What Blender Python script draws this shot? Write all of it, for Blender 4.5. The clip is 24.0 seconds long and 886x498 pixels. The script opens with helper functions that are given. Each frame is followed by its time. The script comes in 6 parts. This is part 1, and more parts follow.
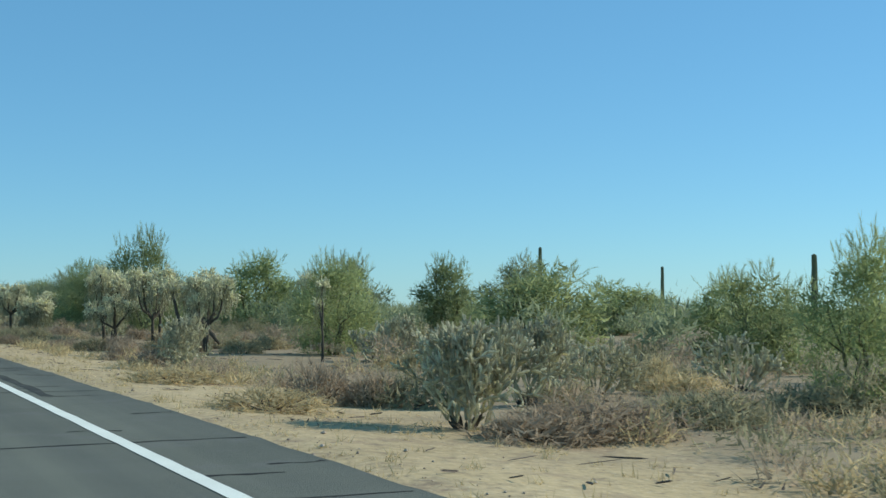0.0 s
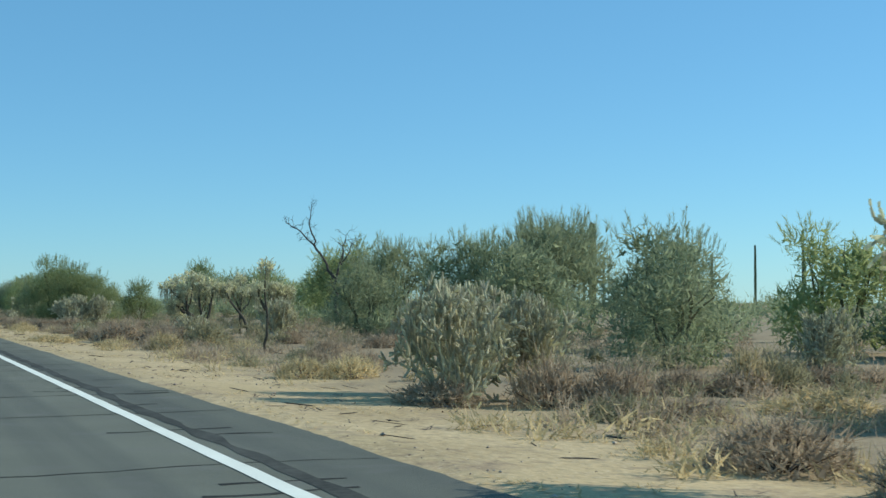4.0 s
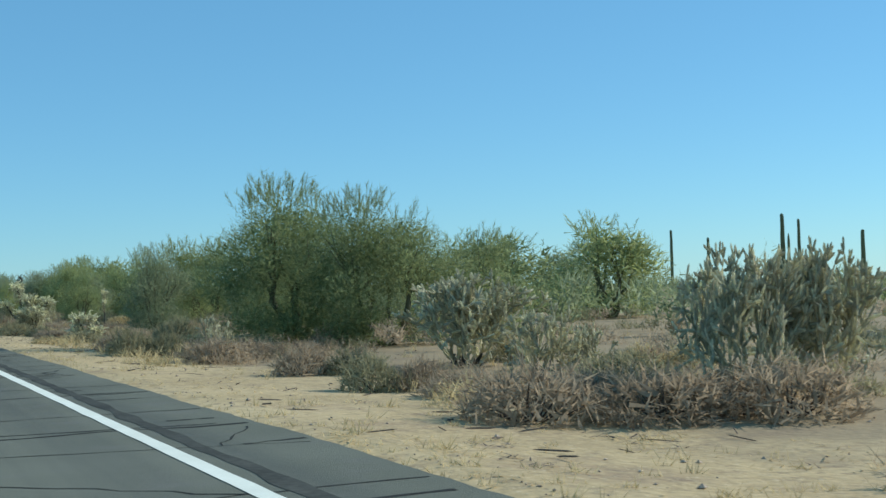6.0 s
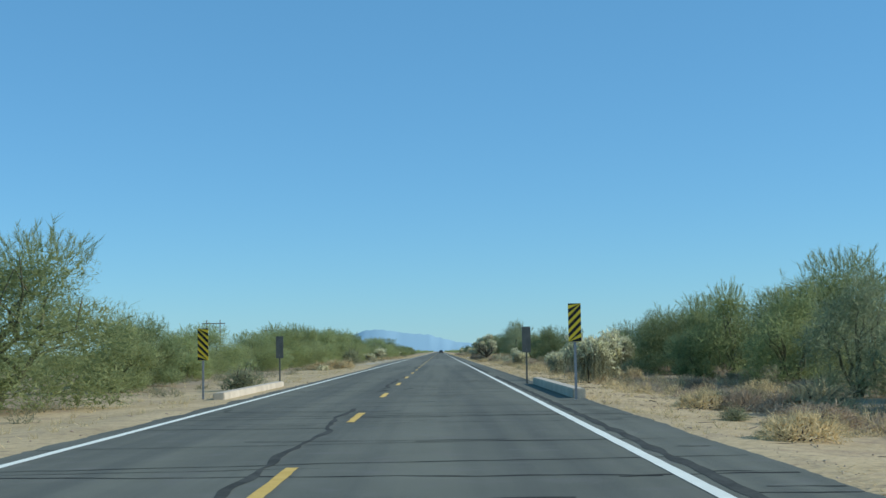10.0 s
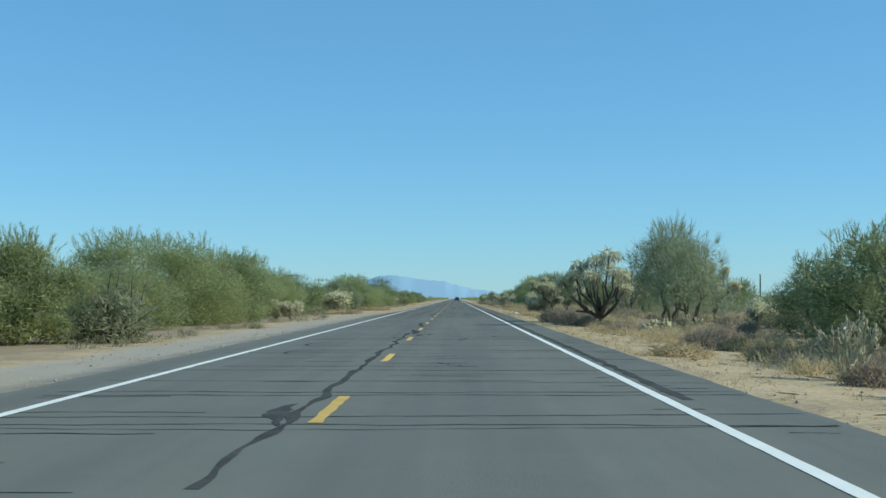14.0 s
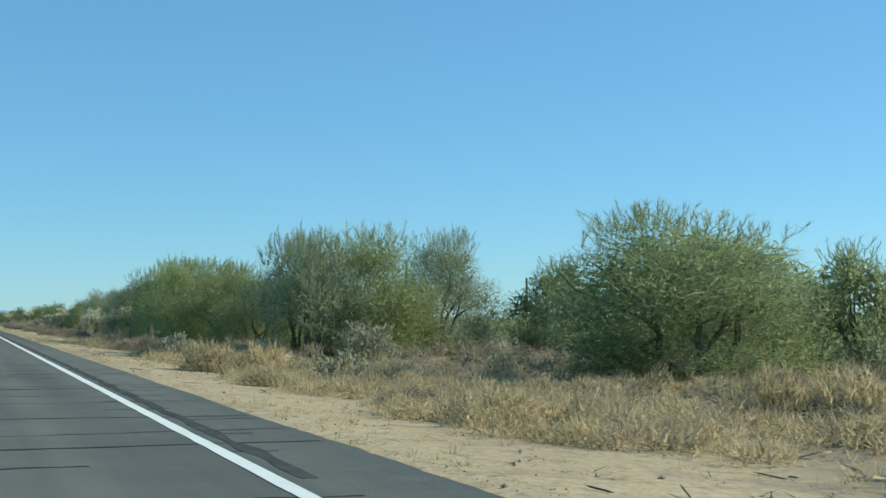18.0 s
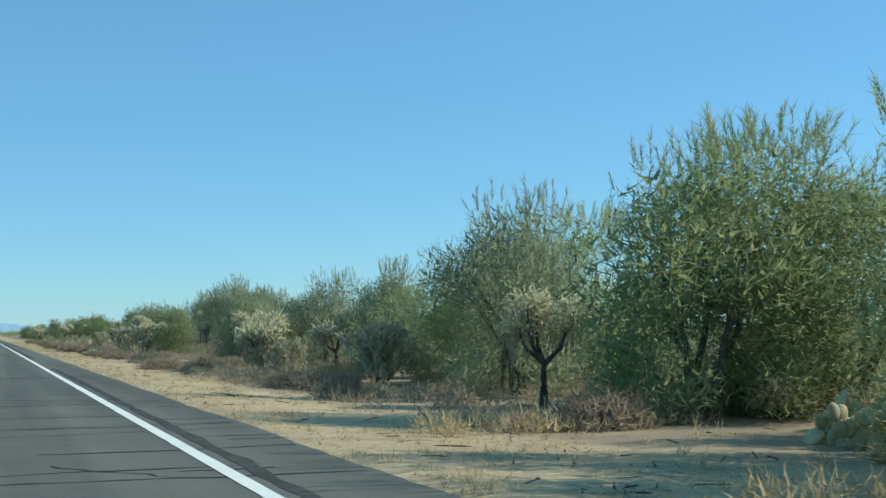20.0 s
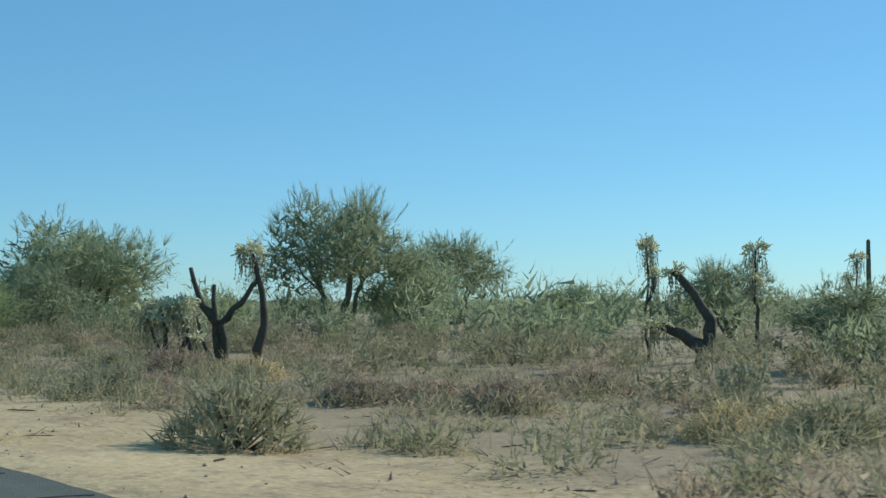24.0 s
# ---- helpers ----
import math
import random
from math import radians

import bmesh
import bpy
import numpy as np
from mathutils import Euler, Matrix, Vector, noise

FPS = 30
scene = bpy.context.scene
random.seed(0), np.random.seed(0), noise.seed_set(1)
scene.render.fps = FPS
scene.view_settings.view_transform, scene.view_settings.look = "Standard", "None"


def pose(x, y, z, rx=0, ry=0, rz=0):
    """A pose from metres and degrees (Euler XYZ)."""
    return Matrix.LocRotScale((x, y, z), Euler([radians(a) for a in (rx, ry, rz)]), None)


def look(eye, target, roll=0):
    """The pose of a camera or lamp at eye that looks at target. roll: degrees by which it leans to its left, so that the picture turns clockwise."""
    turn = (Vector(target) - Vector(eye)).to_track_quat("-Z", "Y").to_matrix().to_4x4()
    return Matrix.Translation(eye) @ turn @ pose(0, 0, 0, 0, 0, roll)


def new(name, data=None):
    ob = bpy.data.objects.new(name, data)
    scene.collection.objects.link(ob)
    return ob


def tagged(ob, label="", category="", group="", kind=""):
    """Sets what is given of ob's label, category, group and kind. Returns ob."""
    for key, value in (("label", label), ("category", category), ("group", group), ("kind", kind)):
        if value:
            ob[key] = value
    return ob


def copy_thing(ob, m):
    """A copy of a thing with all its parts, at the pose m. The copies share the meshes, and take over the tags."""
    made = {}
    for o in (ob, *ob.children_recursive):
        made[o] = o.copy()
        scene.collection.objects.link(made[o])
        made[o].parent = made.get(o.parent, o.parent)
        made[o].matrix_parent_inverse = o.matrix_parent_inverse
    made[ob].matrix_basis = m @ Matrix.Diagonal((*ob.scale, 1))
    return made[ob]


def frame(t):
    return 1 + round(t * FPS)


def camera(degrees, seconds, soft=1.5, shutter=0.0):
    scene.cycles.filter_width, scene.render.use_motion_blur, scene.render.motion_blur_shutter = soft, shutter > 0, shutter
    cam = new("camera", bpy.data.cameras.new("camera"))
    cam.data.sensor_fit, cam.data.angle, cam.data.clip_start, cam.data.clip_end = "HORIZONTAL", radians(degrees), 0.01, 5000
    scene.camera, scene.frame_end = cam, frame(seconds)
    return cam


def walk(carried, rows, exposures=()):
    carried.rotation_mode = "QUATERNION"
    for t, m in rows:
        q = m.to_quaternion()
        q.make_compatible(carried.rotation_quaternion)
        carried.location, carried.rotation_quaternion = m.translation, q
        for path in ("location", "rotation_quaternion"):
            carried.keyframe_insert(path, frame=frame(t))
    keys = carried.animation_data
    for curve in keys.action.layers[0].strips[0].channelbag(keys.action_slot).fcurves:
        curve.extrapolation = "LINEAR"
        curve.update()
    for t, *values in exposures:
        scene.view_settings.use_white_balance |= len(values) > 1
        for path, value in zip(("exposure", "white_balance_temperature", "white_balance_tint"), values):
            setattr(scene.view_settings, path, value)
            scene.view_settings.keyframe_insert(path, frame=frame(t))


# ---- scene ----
# ---- camera ----
cam = camera(37.35, 24.0, soft=1.5, shutter=0.02)
PATH = [
    (0.0, 1.49, -3.73, -24.85, 2.59, -0.22),
    (0.5, 1.49, 10.98, -25.36, 2.32, -0.05),
    (1.0, 1.49, 25.71, -25.28, 2.33, 0.15),
    (1.5, 1.46, 40.47, -25.28, 2.33, 0.57),
    (3.5, 1.44, 99.49, -23.63, 2.51, -0.33),
    (4.0, 1.41, 114.25, -23.16, 2.34, -0.05),
    (4.5, 1.56, 129.08, -23.26, 2.26, 0.71),
    (5.0, 1.61, 143.91, -23.49, 2.14, 1.51),
    (5.5, 1.63, 158.63, -23.91, 1.95, 1.75),
    (6.0, 1.61, 173.36, -24.05, 1.79, 1.66),
    (6.5, 1.59, 188.09, -22.19, 1.84, 1.57),
    (7.0, 1.69, 202.82, -17.40, 2.94, 1.54),
    (7.5, 1.70, 217.58, -13.77, 3.79, 1.02),
    (8.0, 1.85, 232.36, -10.74, 4.30, 1.23),
    (8.5, 1.88, 247.19, -7.79, 5.07, 0.97),
    (9.0, 1.87, 262.08, -5.28, 5.30, 1.30),
    (9.5, 1.72, 277.00, -2.77, 5.06, 1.14),
    (10.0, 1.56, 291.95, -0.12, 4.45, 0.87),
    (10.5, 1.34, 306.93, 1.99, 3.78, 0.41),
    (12.5, 1.26, 367.03, 3.38, 2.18, 1.07),
    (13.0, 1.28, 381.93, 2.62, 2.52, 1.41),
    (13.5, 1.31, 396.81, 1.92, 2.42, 0.62),
    (14.0, 1.35, 411.71, 0.55, 2.15, -0.01),
    (14.5, 1.39, 426.66, -0.62, 2.47, 0.40),
    (15.0, 1.40, 441.66, -1.23, 3.11, 0.47),
    (15.5, 1.48, 456.72, -1.49, 3.39, 0.55),
    (16.0, 1.52, 471.82, -3.34, 3.30, 0.42),
    (16.5, 1.52, 486.93, -8.89, 3.76, -0.06),
    (17.0, 1.49, 502.04, -15.28, 4.21, -0.82),
    (17.5, 1.62, 517.10, -18.37, 3.56, -0.23),
    (18.0, 1.60, 532.16, -20.14, 3.09, -0.29),
    (18.5, 1.63, 547.25, -21.08, 2.95, -0.61),
    (19.0, 1.70, 562.44, -20.79, 3.12, 0.15),
    (19.5, 1.81, 577.63, -19.29, 3.50, 0.93),
    (21.5, 1.84, 638.37, -20.77, 3.50, -1.22),
    (22.0, 1.90, 653.55, -20.86, 3.58, -0.68),
    (22.5, 1.70, 668.74, -21.59, 3.68, -0.19),
    (23.0, 1.61, 683.94, -23.13, 3.76, 0.49),
    (23.5, 1.56, 699.13, -29.20, 3.28, 0.45),
    (24.0, 1.58, 714.32, -38.74, 2.26, 0.11),
]
EYE = 1.196
walk(cam, [(t, pose(x, y, EYE, 90 + pitch, roll, yaw)) for t, x, y, yaw, pitch, roll in PATH], [(0.0, -0.06, 6400, 6), (1.0, 0.02, 6400, 6), (7.0, 0.02, 6400, 6), (9.0, -0.06, 6120, 8), (10.0, -0.1, 6100, 9), (13.0, -0.05, 6180, 8), (16.0, 0.0, 6180, 8), (17.5, 0.02, 6420, 7), (19.0, 0.12, 6420, 7), (22.0, 0.0, 6350, 7), (24.0, -0.1, 6330, 7)])

# ---- light ----
world = bpy.data.worlds.new("desert_sky")
scene.world = world
world.use_nodes = True
wn = world.node_tree
sky = wn.nodes.new("ShaderNodeTexSky")
sky.sky_type = "NISHITA"
sky.sun_disc = False
sky.sun_elevation, sky.sun_rotation = radians(31), radians(95)
sky.altitude, sky.air_density, sky.dust_density, sky.ozone_density = 900, 1.0, 0.1, 3.0
tone = wn.nodes.new("ShaderNodeMix")
tone.data_type, tone.blend_type = "RGBA", "MULTIPLY"
tone.inputs["Factor"].default_value = 1.0
tone.inputs["B"].default_value = (0.66, 0.93, 1.06, 1)
clear = wn.nodes.new("ShaderNodeMix")
clear.data_type = "RGBA"
clear.inputs["Factor"].default_value = 0.35
clear.inputs["B"].default_value = (1.45, 4.3, 6.7, 1)
wn.links.new(sky.outputs[0], tone.inputs["A"])
wn.links.new(tone.outputs["Result"], clear.inputs["A"])
wn.links.new(clear.outputs["Result"], wn.nodes["Background"].inputs[0])
wn.nodes["Background"].inputs[1].default_value = 0.12
sun = new("sun", bpy.data.lights.new("sun", "SUN"))
sun.data.energy, sun.data.angle, sun.data.color = 4.2, radians(0.5), (1.0, 0.94, 0.84)
sun.matrix_world = look((85.4, -8.0, 51.5), (0, 0, 0))


# ---- materials ----
def surface(name, a, b, scale=3.0, rough=0.85, bump=0.3, fine=30.0, metallic=0.0, vary=0.0, thin=0.0, sheen=0.0, per_object=0.0, spec=0.3):
    """Two colours mixed by coarse and fine noise; vary: change from piece to piece of a mesh; thin: light let through."""
    m = bpy.data.materials.new(name)
    m.use_nodes = True
    t = m.node_tree
    n, k = t.nodes, t.links
    p = n["Principled BSDF"]
    co = n.new("ShaderNodeTexCoord")
    big, small = n.new("ShaderNodeTexNoise"), n.new("ShaderNodeTexNoise")
    big.inputs["Scale"].default_value, small.inputs["Scale"].default_value = scale, fine
    big.inputs["Detail"].default_value = small.inputs["Detail"].default_value = 4.0
    k.new(co.outputs["Object"], big.inputs["Vector"])
    k.new(co.outputs["Object"], small.inputs["Vector"])
    both = n.new("ShaderNodeMath")
    both.operation = "MULTIPLY_ADD"
    both.inputs[1].default_value = 0.55
    k.new(big.outputs["Fac"], both.inputs[0])
    half = n.new("ShaderNodeMath")
    half.operation = "MULTIPLY"
    half.inputs[1].default_value = 0.45
    k.new(small.outputs["Fac"], half.inputs[0])
    k.new(half.outputs[0], both.inputs[2])
    ramp = n.new("ShaderNodeValToRGB")
    ramp.color_ramp.elements[0].position, ramp.color_ramp.elements[1].position = 0.36, 0.64
    ramp.color_ramp.elements[0].color, ramp.color_ramp.elements[1].color = (*a, 1), (*b, 1)
    k.new(both.outputs[0], ramp.inputs[0])
    colour = ramp.outputs[0]
    for amount, source in ((vary, "ShaderNodeNewGeometry"), (per_object, "ShaderNodeObjectInfo")):
        if amount:
            src = n.new(source)
            rnd = src.outputs["Random Per Island"] if source == "ShaderNodeNewGeometry" else src.outputs["Random"]
            span = n.new("ShaderNodeMapRange")
            span.inputs[3].default_value, span.inputs[4].default_value = 1 - amount, 1 + amount
            k.new(rnd, span.inputs[0])
            hs = n.new("ShaderNodeHueSaturation")
            k.new(span.outputs[0], hs.inputs["Value"])
            k.new(colour, hs.inputs["Color"])
            colour = hs.outputs[0]
    k.new(colour, p.inputs["Base Color"])
    p.inputs["Roughness"].default_value, p.inputs["Metallic"].default_value = rough, metallic
    p.inputs["Specular IOR Level"].default_value = spec
    if sheen:
        p.inputs["Sheen Weight"].default_value, p.inputs["Sheen Roughness"].default_value = sheen, 0.4
        p.inputs["Sheen Tint"].default_value = (1.0, 0.95, 0.8, 1)
    if bump:
        bp = n.new("ShaderNodeBump")
        bp.inputs["Strength"].default_value, bp.inputs["Distance"].default_value = bump, 0.02
        k.new(small.outputs["Fac"], bp.inputs["Height"])
        k.new(bp.outputs[0], p.inputs["Normal"])
    if thin:
        tr, mix = n.new("ShaderNodeBsdfTranslucent"), n.new("ShaderNodeMixShader")
        k.new(colour, tr.inputs["Color"])
        mix.inputs[0].default_value = thin
        k.new(p.outputs[0], mix.inputs[1])
        k.new(tr.outputs[0], mix.inputs[2])
        k.new(mix.outputs[0], n["Material Output"].inputs["Surface"])
    return m


def soil_material():
    m = surface("sandy_soil", (0.400, 0.300, 0.157), (0.620, 0.482, 0.270), 0.35, 0.95, 0.9, 9.0)
    t = m.node_tree
    n, k = t.nodes, t.links
    p = n["Principled BSDF"]
    base = p.inputs["Base Color"].links[0].from_socket
    co = n.new("ShaderNodeTexCoord")
    for scale, low, high, tint, amount in ((0.16, 0.50, 0.66, (0.50, 0.385, 0.20, 1), 0.7), (0.7, 0.53, 0.70, (0.23, 0.155, 0.105, 1), 0.65), (3.2, 0.54, 0.68, (0.20, 0.15, 0.10, 1), 0.6), (11.0, 0.57, 0.66, (0.13, 0.10, 0.08, 1), 0.5), (16.0, 0.58, 0.66, (0.66, 0.55, 0.36, 1), 0.65)):
        no, rp, mx = n.new("ShaderNodeTexNoise"), n.new("ShaderNodeMapRange"), n.new("ShaderNodeMix")
        no.inputs["Scale"].default_value, no.inputs["Detail"].default_value = scale, 6.0
        no.inputs["Roughness"].default_value = 0.65
        k.new(co.outputs["Object"], no.inputs["Vector"])
        rp.inputs[1].default_value, rp.inputs[2].default_value, rp.inputs[4].default_value = low, high, amount
        k.new(no.outputs["Fac"], rp.inputs[0])
        mx.data_type = "RGBA"
        k.new(rp.outputs[0], mx.inputs["Factor"])
        k.new(base, mx.inputs["A"])
        mx.inputs["B"].default_value = tint
        base = mx.outputs["Result"]
    # brown litter under the brush, past the graded shoulders
    split, shift, no, rp, mx = n.new("ShaderNodeSeparateXYZ"), n.new("ShaderNodeMath"), n.new("ShaderNodeTexNoise"), n.new("ShaderNodeMapRange"), n.new("ShaderNodeMix")
    k.new(co.outputs["Object"], split.inputs[0])
    size = n.new("ShaderNodeMath")
    size.operation = "ABSOLUTE"
    k.new(split.outputs[0], size.inputs[0])
    no.inputs["Scale"].default_value, no.inputs["Detail"].default_value = 0.5, 5.0
    k.new(co.outputs["Object"], no.inputs["Vector"])
    shift.operation = "MULTIPLY_ADD"
    shift.inputs[1].default_value = 7.0
    k.new(no.outputs["Fac"], shift.inputs[0])
    k.new(size.outputs[0], shift.inputs[2])
    rp.inputs[1].default_value, rp.inputs[2].default_value, rp.inputs[4].default_value = 11.2, 13.5, 0.7
    k.new(shift.outputs[0], rp.inputs[0])
    mx.data_type = "RGBA"
    k.new(rp.outputs[0], mx.inputs["Factor"])
    k.new(base, mx.inputs["A"])
    mx.inputs["B"].default_value = (0.25, 0.195, 0.125, 1)
    base = mx.outputs["Result"]
    # packed grey gravel on the pull-out of the far side: dark beside the asphalt, pale past it
    rough, edge, wide = n.new("ShaderNodeTexNoise"), n.new("ShaderNodeMath"), n.new("ShaderNodeMath")
    rough.inputs["Scale"].default_value, rough.inputs["Detail"].default_value = 0.6, 7.0
    rough.inputs["Roughness"].default_value = 0.7
    k.new(co.outputs["Object"], rough.inputs["Vector"])
    edge.operation = wide.operation = "MULTIPLY_ADD"
    edge.inputs[1].default_value, wide.inputs[1].default_value = 2.4, 26.0
    k.new(rough.outputs["Fac"], edge.inputs[0])
    k.new(split.outputs[0], edge.inputs[2])
    k.new(rough.outputs["Fac"], wide.inputs[0])
    k.new(split.outputs[1], wide.inputs[2])
    for low, high, tint, amount in ((-6.7, -5.9, (0.42, 0.385, 0.30, 1), 0.85), (-4.3, -3.3, (0.20, 0.19, 0.155, 1), 0.8)):
        ramps = []
        for source, a, b in ((edge.outputs[0], low, high), (edge.outputs[0], -0.4, -1.2), (wide.outputs[0], 428, 448), (wide.outputs[0], 538, 516)):
            ramp = n.new("ShaderNodeMapRange")
            ramp.inputs[1].default_value, ramp.inputs[2].default_value = a, b
            k.new(source, ramp.inputs[0])
            ramps.append(ramp.outputs[0])
        fac = ramps[0]
        for other in ramps[1:]:
            least = n.new("ShaderNodeMath")
            least.operation = "MINIMUM"
            k.new(fac, least.inputs[0])
            k.new(other, least.inputs[1])
            fac = least.outputs[0]
        share, mx = n.new("ShaderNodeMath"), n.new("ShaderNodeMix")
        share.operation = "MULTIPLY"
        share.inputs[1].default_value = amount
        k.new(fac, share.inputs[0])
        mx.data_type = "RGBA"
        k.new(share.outputs[0], mx.inputs["Factor"])
        k.new(base, mx.inputs["A"])
        mx.inputs["B"].default_value = tint
        base = mx.outputs["Result"]
    k.new(base, p.inputs["Base Color"])
    return m


def asphalt_material():
    m = surface("worn_asphalt", (0.150, 0.158, 0.126), (0.194, 0.203, 0.162), 0.5, 0.97, 0.5, 90.0, spec=0.10)
    t = m.node_tree
    n, k = t.nodes, t.links
    p = n["Principled BSDF"]
    base = p.inputs["Base Color"].links[0].from_socket
    co = n.new("ShaderNodeTexCoord")
    stretch = n.new("ShaderNodeMapping")
    stretch.inputs["Scale"].default_value = (1.1, 0.02, 1.0)
    k.new(co.outputs["Object"], stretch.inputs["Vector"])
    for vec, scale, low, high, tint, amount in ((stretch.outputs[0], 1.0, 0.42, 0.62, (0.098, 0.107, 0.097, 1), 0.6), (co.outputs["Object"], 160.0, 0.60, 0.72, (0.22, 0.22, 0.21, 1), 0.4), (co.outputs["Object"], 1.6, 0.55, 0.75, (0.185, 0.185, 0.172, 1), 0.5)):
        no, rp, mx = n.new("ShaderNodeTexNoise"), n.new("ShaderNodeMapRange"), n.new("ShaderNodeMix")
        no.inputs["Scale"].default_value, no.inputs["Detail"].default_value = scale, 5.0
        k.new(vec, no.inputs["Vector"])
        rp.inputs[1].default_value, rp.inputs[2].default_value, rp.inputs[4].default_value = low, high, amount
        k.new(no.outputs["Fac"], rp.inputs[0])
        mx.data_type = "RGBA"
        k.new(rp.outputs[0], mx.inputs["Factor"])
        k.new(base, mx.inputs["A"])
        mx.inputs["B"].default_value = tint
        base = mx.outputs["Result"]
    # an older, paler stretch of paving
    split, near, far, both, mx = n.new("ShaderNodeSeparateXYZ"), n.new("ShaderNodeMapRange"), n.new("ShaderNodeMapRange"), n.new("ShaderNodeMath"), n.new("ShaderNodeMix")
    k.new(co.outputs["Object"], split.inputs[0])
    for ramp, a, b in ((near, 395, 415), (far, 505, 485)):
        ramp.inputs[1].default_value, ramp.inputs[2].default_value, ramp.inputs[4].default_value = a, b, 0.42
        k.new(split.outputs[1], ramp.inputs[0])
    both.operation = "MINIMUM"
    k.new(near.outputs[0], both.inputs[0])
    k.new(far.outputs[0], both.inputs[1])
    mx.data_type = "RGBA"
    k.new(both.outputs[0], mx.inputs["Factor"])
    k.new(base, mx.inputs["A"])
    mx.inputs["B"].default_value = (0.225, 0.235, 0.198, 1)
    k.new(mx.outputs["Result"], p.inputs["Base Color"])
    return m


SOIL, ASPHALT = soil_material(), asphalt_material()
SEALANT = surface("crack_sealant", (0.030, 0.031, 0.029), (0.052, 0.053, 0.049), 2.0, 0.95, 0.2, 40.0, spec=0.08)
SEAM = surface("old_seam_sealant", (0.050, 0.053, 0.047), (0.098, 0.102, 0.089), 1.4, 0.95, 0.3, 14.0, spec=0.08)
WHITE_PAINT = surface("white_road_paint", (0.76, 0.78, 0.67), (0.88, 0.90, 0.79), 1.5, 0.8, 0.3, 60.0)
YELLOW_PAINT = surface("yellow_road_paint", (0.62, 0.40, 0.085), (0.78, 0.54, 0.15), 2.0, 0.8, 0.3, 60.0, per_object=0.12)
CONCRETE = surface("weathered_concrete", (0.44, 0.385, 0.29), (0.64, 0.575, 0.45), 1.2, 0.9, 0.4, 30.0)
SIGN_YELLOW = surface("sign_yellow_sheeting", (0.82, 0.58, 0.035), (0.88, 0.64, 0.05), 4.0, 0.45, 0.0, 20.0)
SIGN_BLACK = surface("sign_black_sheeting", (0.012, 0.012, 0.013), (0.02, 0.02, 0.02), 4.0, 0.5, 0.0, 20.0)
STEEL = surface("galvanised_steel", (0.26, 0.27, 0.28), (0.40, 0.41, 0.42), 6.0, 0.5, 0.1, 40.0, metallic=0.6)
PLATE_BACK = surface("weathered_plate_back", (0.105, 0.112, 0.098), (0.165, 0.17, 0.15), 5.0, 0.75, 0.1, 40.0, metallic=0.15)
POST_WOOD = surface("weathered_post_wood", (0.16, 0.12, 0.085), (0.26, 0.205, 0.15), 3.0, 0.9, 0.5, 40.0)
BARK = surface("dark_branch_bark", (0.050, 0.047, 0.036), (0.118, 0.106, 0.080), 4.0, 0.95, 0.8, 50.0)
GREY_BARK = surface("grey_green_bark", (0.085, 0.090, 0.050), (0.165, 0.165, 0.105), 4.0, 0.9, 0.6, 40.0)
DEAD_WOOD = surface("bleached_dead_wood", (0.055, 0.046, 0.040), (0.125, 0.108, 0.092), 3.0, 0.95, 0.6, 40.0)
LEAF_YELLOW = surface("yellow_green_foliage", (0.285, 0.335, 0.138), (0.400, 0.445, 0.208), 1.5, 0.75, 0.0, 6.0, vary=0.2, thin=0.58, per_object=0.12)
LEAF_GREEN = surface("green_foliage", (0.232, 0.288, 0.128), (0.345, 0.395, 0.190), 1.5, 0.75, 0.0, 6.0, vary=0.2, thin=0.58, per_object=0.12)
LEAF_GREY = surface("grey_green_foliage", (0.250, 0.298, 0.168), (0.368, 0.412, 0.252), 1.5, 0.8, 0.0, 6.0, vary=0.2, thin=0.58, per_object=0.12)
LEAF_DARK = surface("dark_green_foliage", (0.205, 0.255, 0.114), (0.305, 0.350, 0.172), 1.5, 0.75, 0.0, 6.0, vary=0.2, thin=0.58, per_object=0.12)
JOINT = surface("straw_spined_joints", (0.64, 0.63, 0.44), (0.93, 0.91, 0.71), 5.0, 0.75, 0.7, 60.0, vary=0.3, thin=0.52, sheen=0.5)
FRUIT = surface("hanging_spined_fruit", (0.360, 0.365, 0.235), (0.560, 0.555, 0.390), 5.0, 0.8, 0.7, 60.0, vary=0.3, thin=0.48, sheen=0.4)
STAG = surface("grey_green_spined_stems", (0.45, 0.44, 0.29), (0.76, 0.73, 0.56), 4.0, 0.8, 0.6, 60.0, vary=0.3, thin=0.5, sheen=0.3)
TWIG = surface("grey_brown_dry_twigs", (0.325, 0.258, 0.178), (0.485, 0.398, 0.283), 2.0, 0.95, 0.0, 8.0, vary=0.2, thin=0.52, per_object=0.12)
OLIVE_TWIG = surface("olive_brown_dry_twigs", (0.270, 0.258, 0.150), (0.400, 0.375, 0.235), 2.0, 0.95, 0.0, 8.0, vary=0.2, thin=0.52, per_object=0.12)
STRAW = surface("yellow_dry_straw", (0.50, 0.405, 0.215), (0.69, 0.575, 0.335), 2.0, 0.85, 0.0, 8.0, vary=0.3, thin=0.48, per_object=0.15)
BUSH_LEAF = surface("olive_bush_leaves", (0.250, 0.270, 0.150), (0.365, 0.380, 0.230), 1.5, 0.8, 0.0, 6.0, vary=0.2, thin=0.58, per_object=0.12)
PAD = surface("prickly_pear_pads", (0.265, 0.255, 0.130), (0.49, 0.45, 0.27), 3.0, 0.7, 0.4, 30.0, vary=0.3, sheen=0.2)
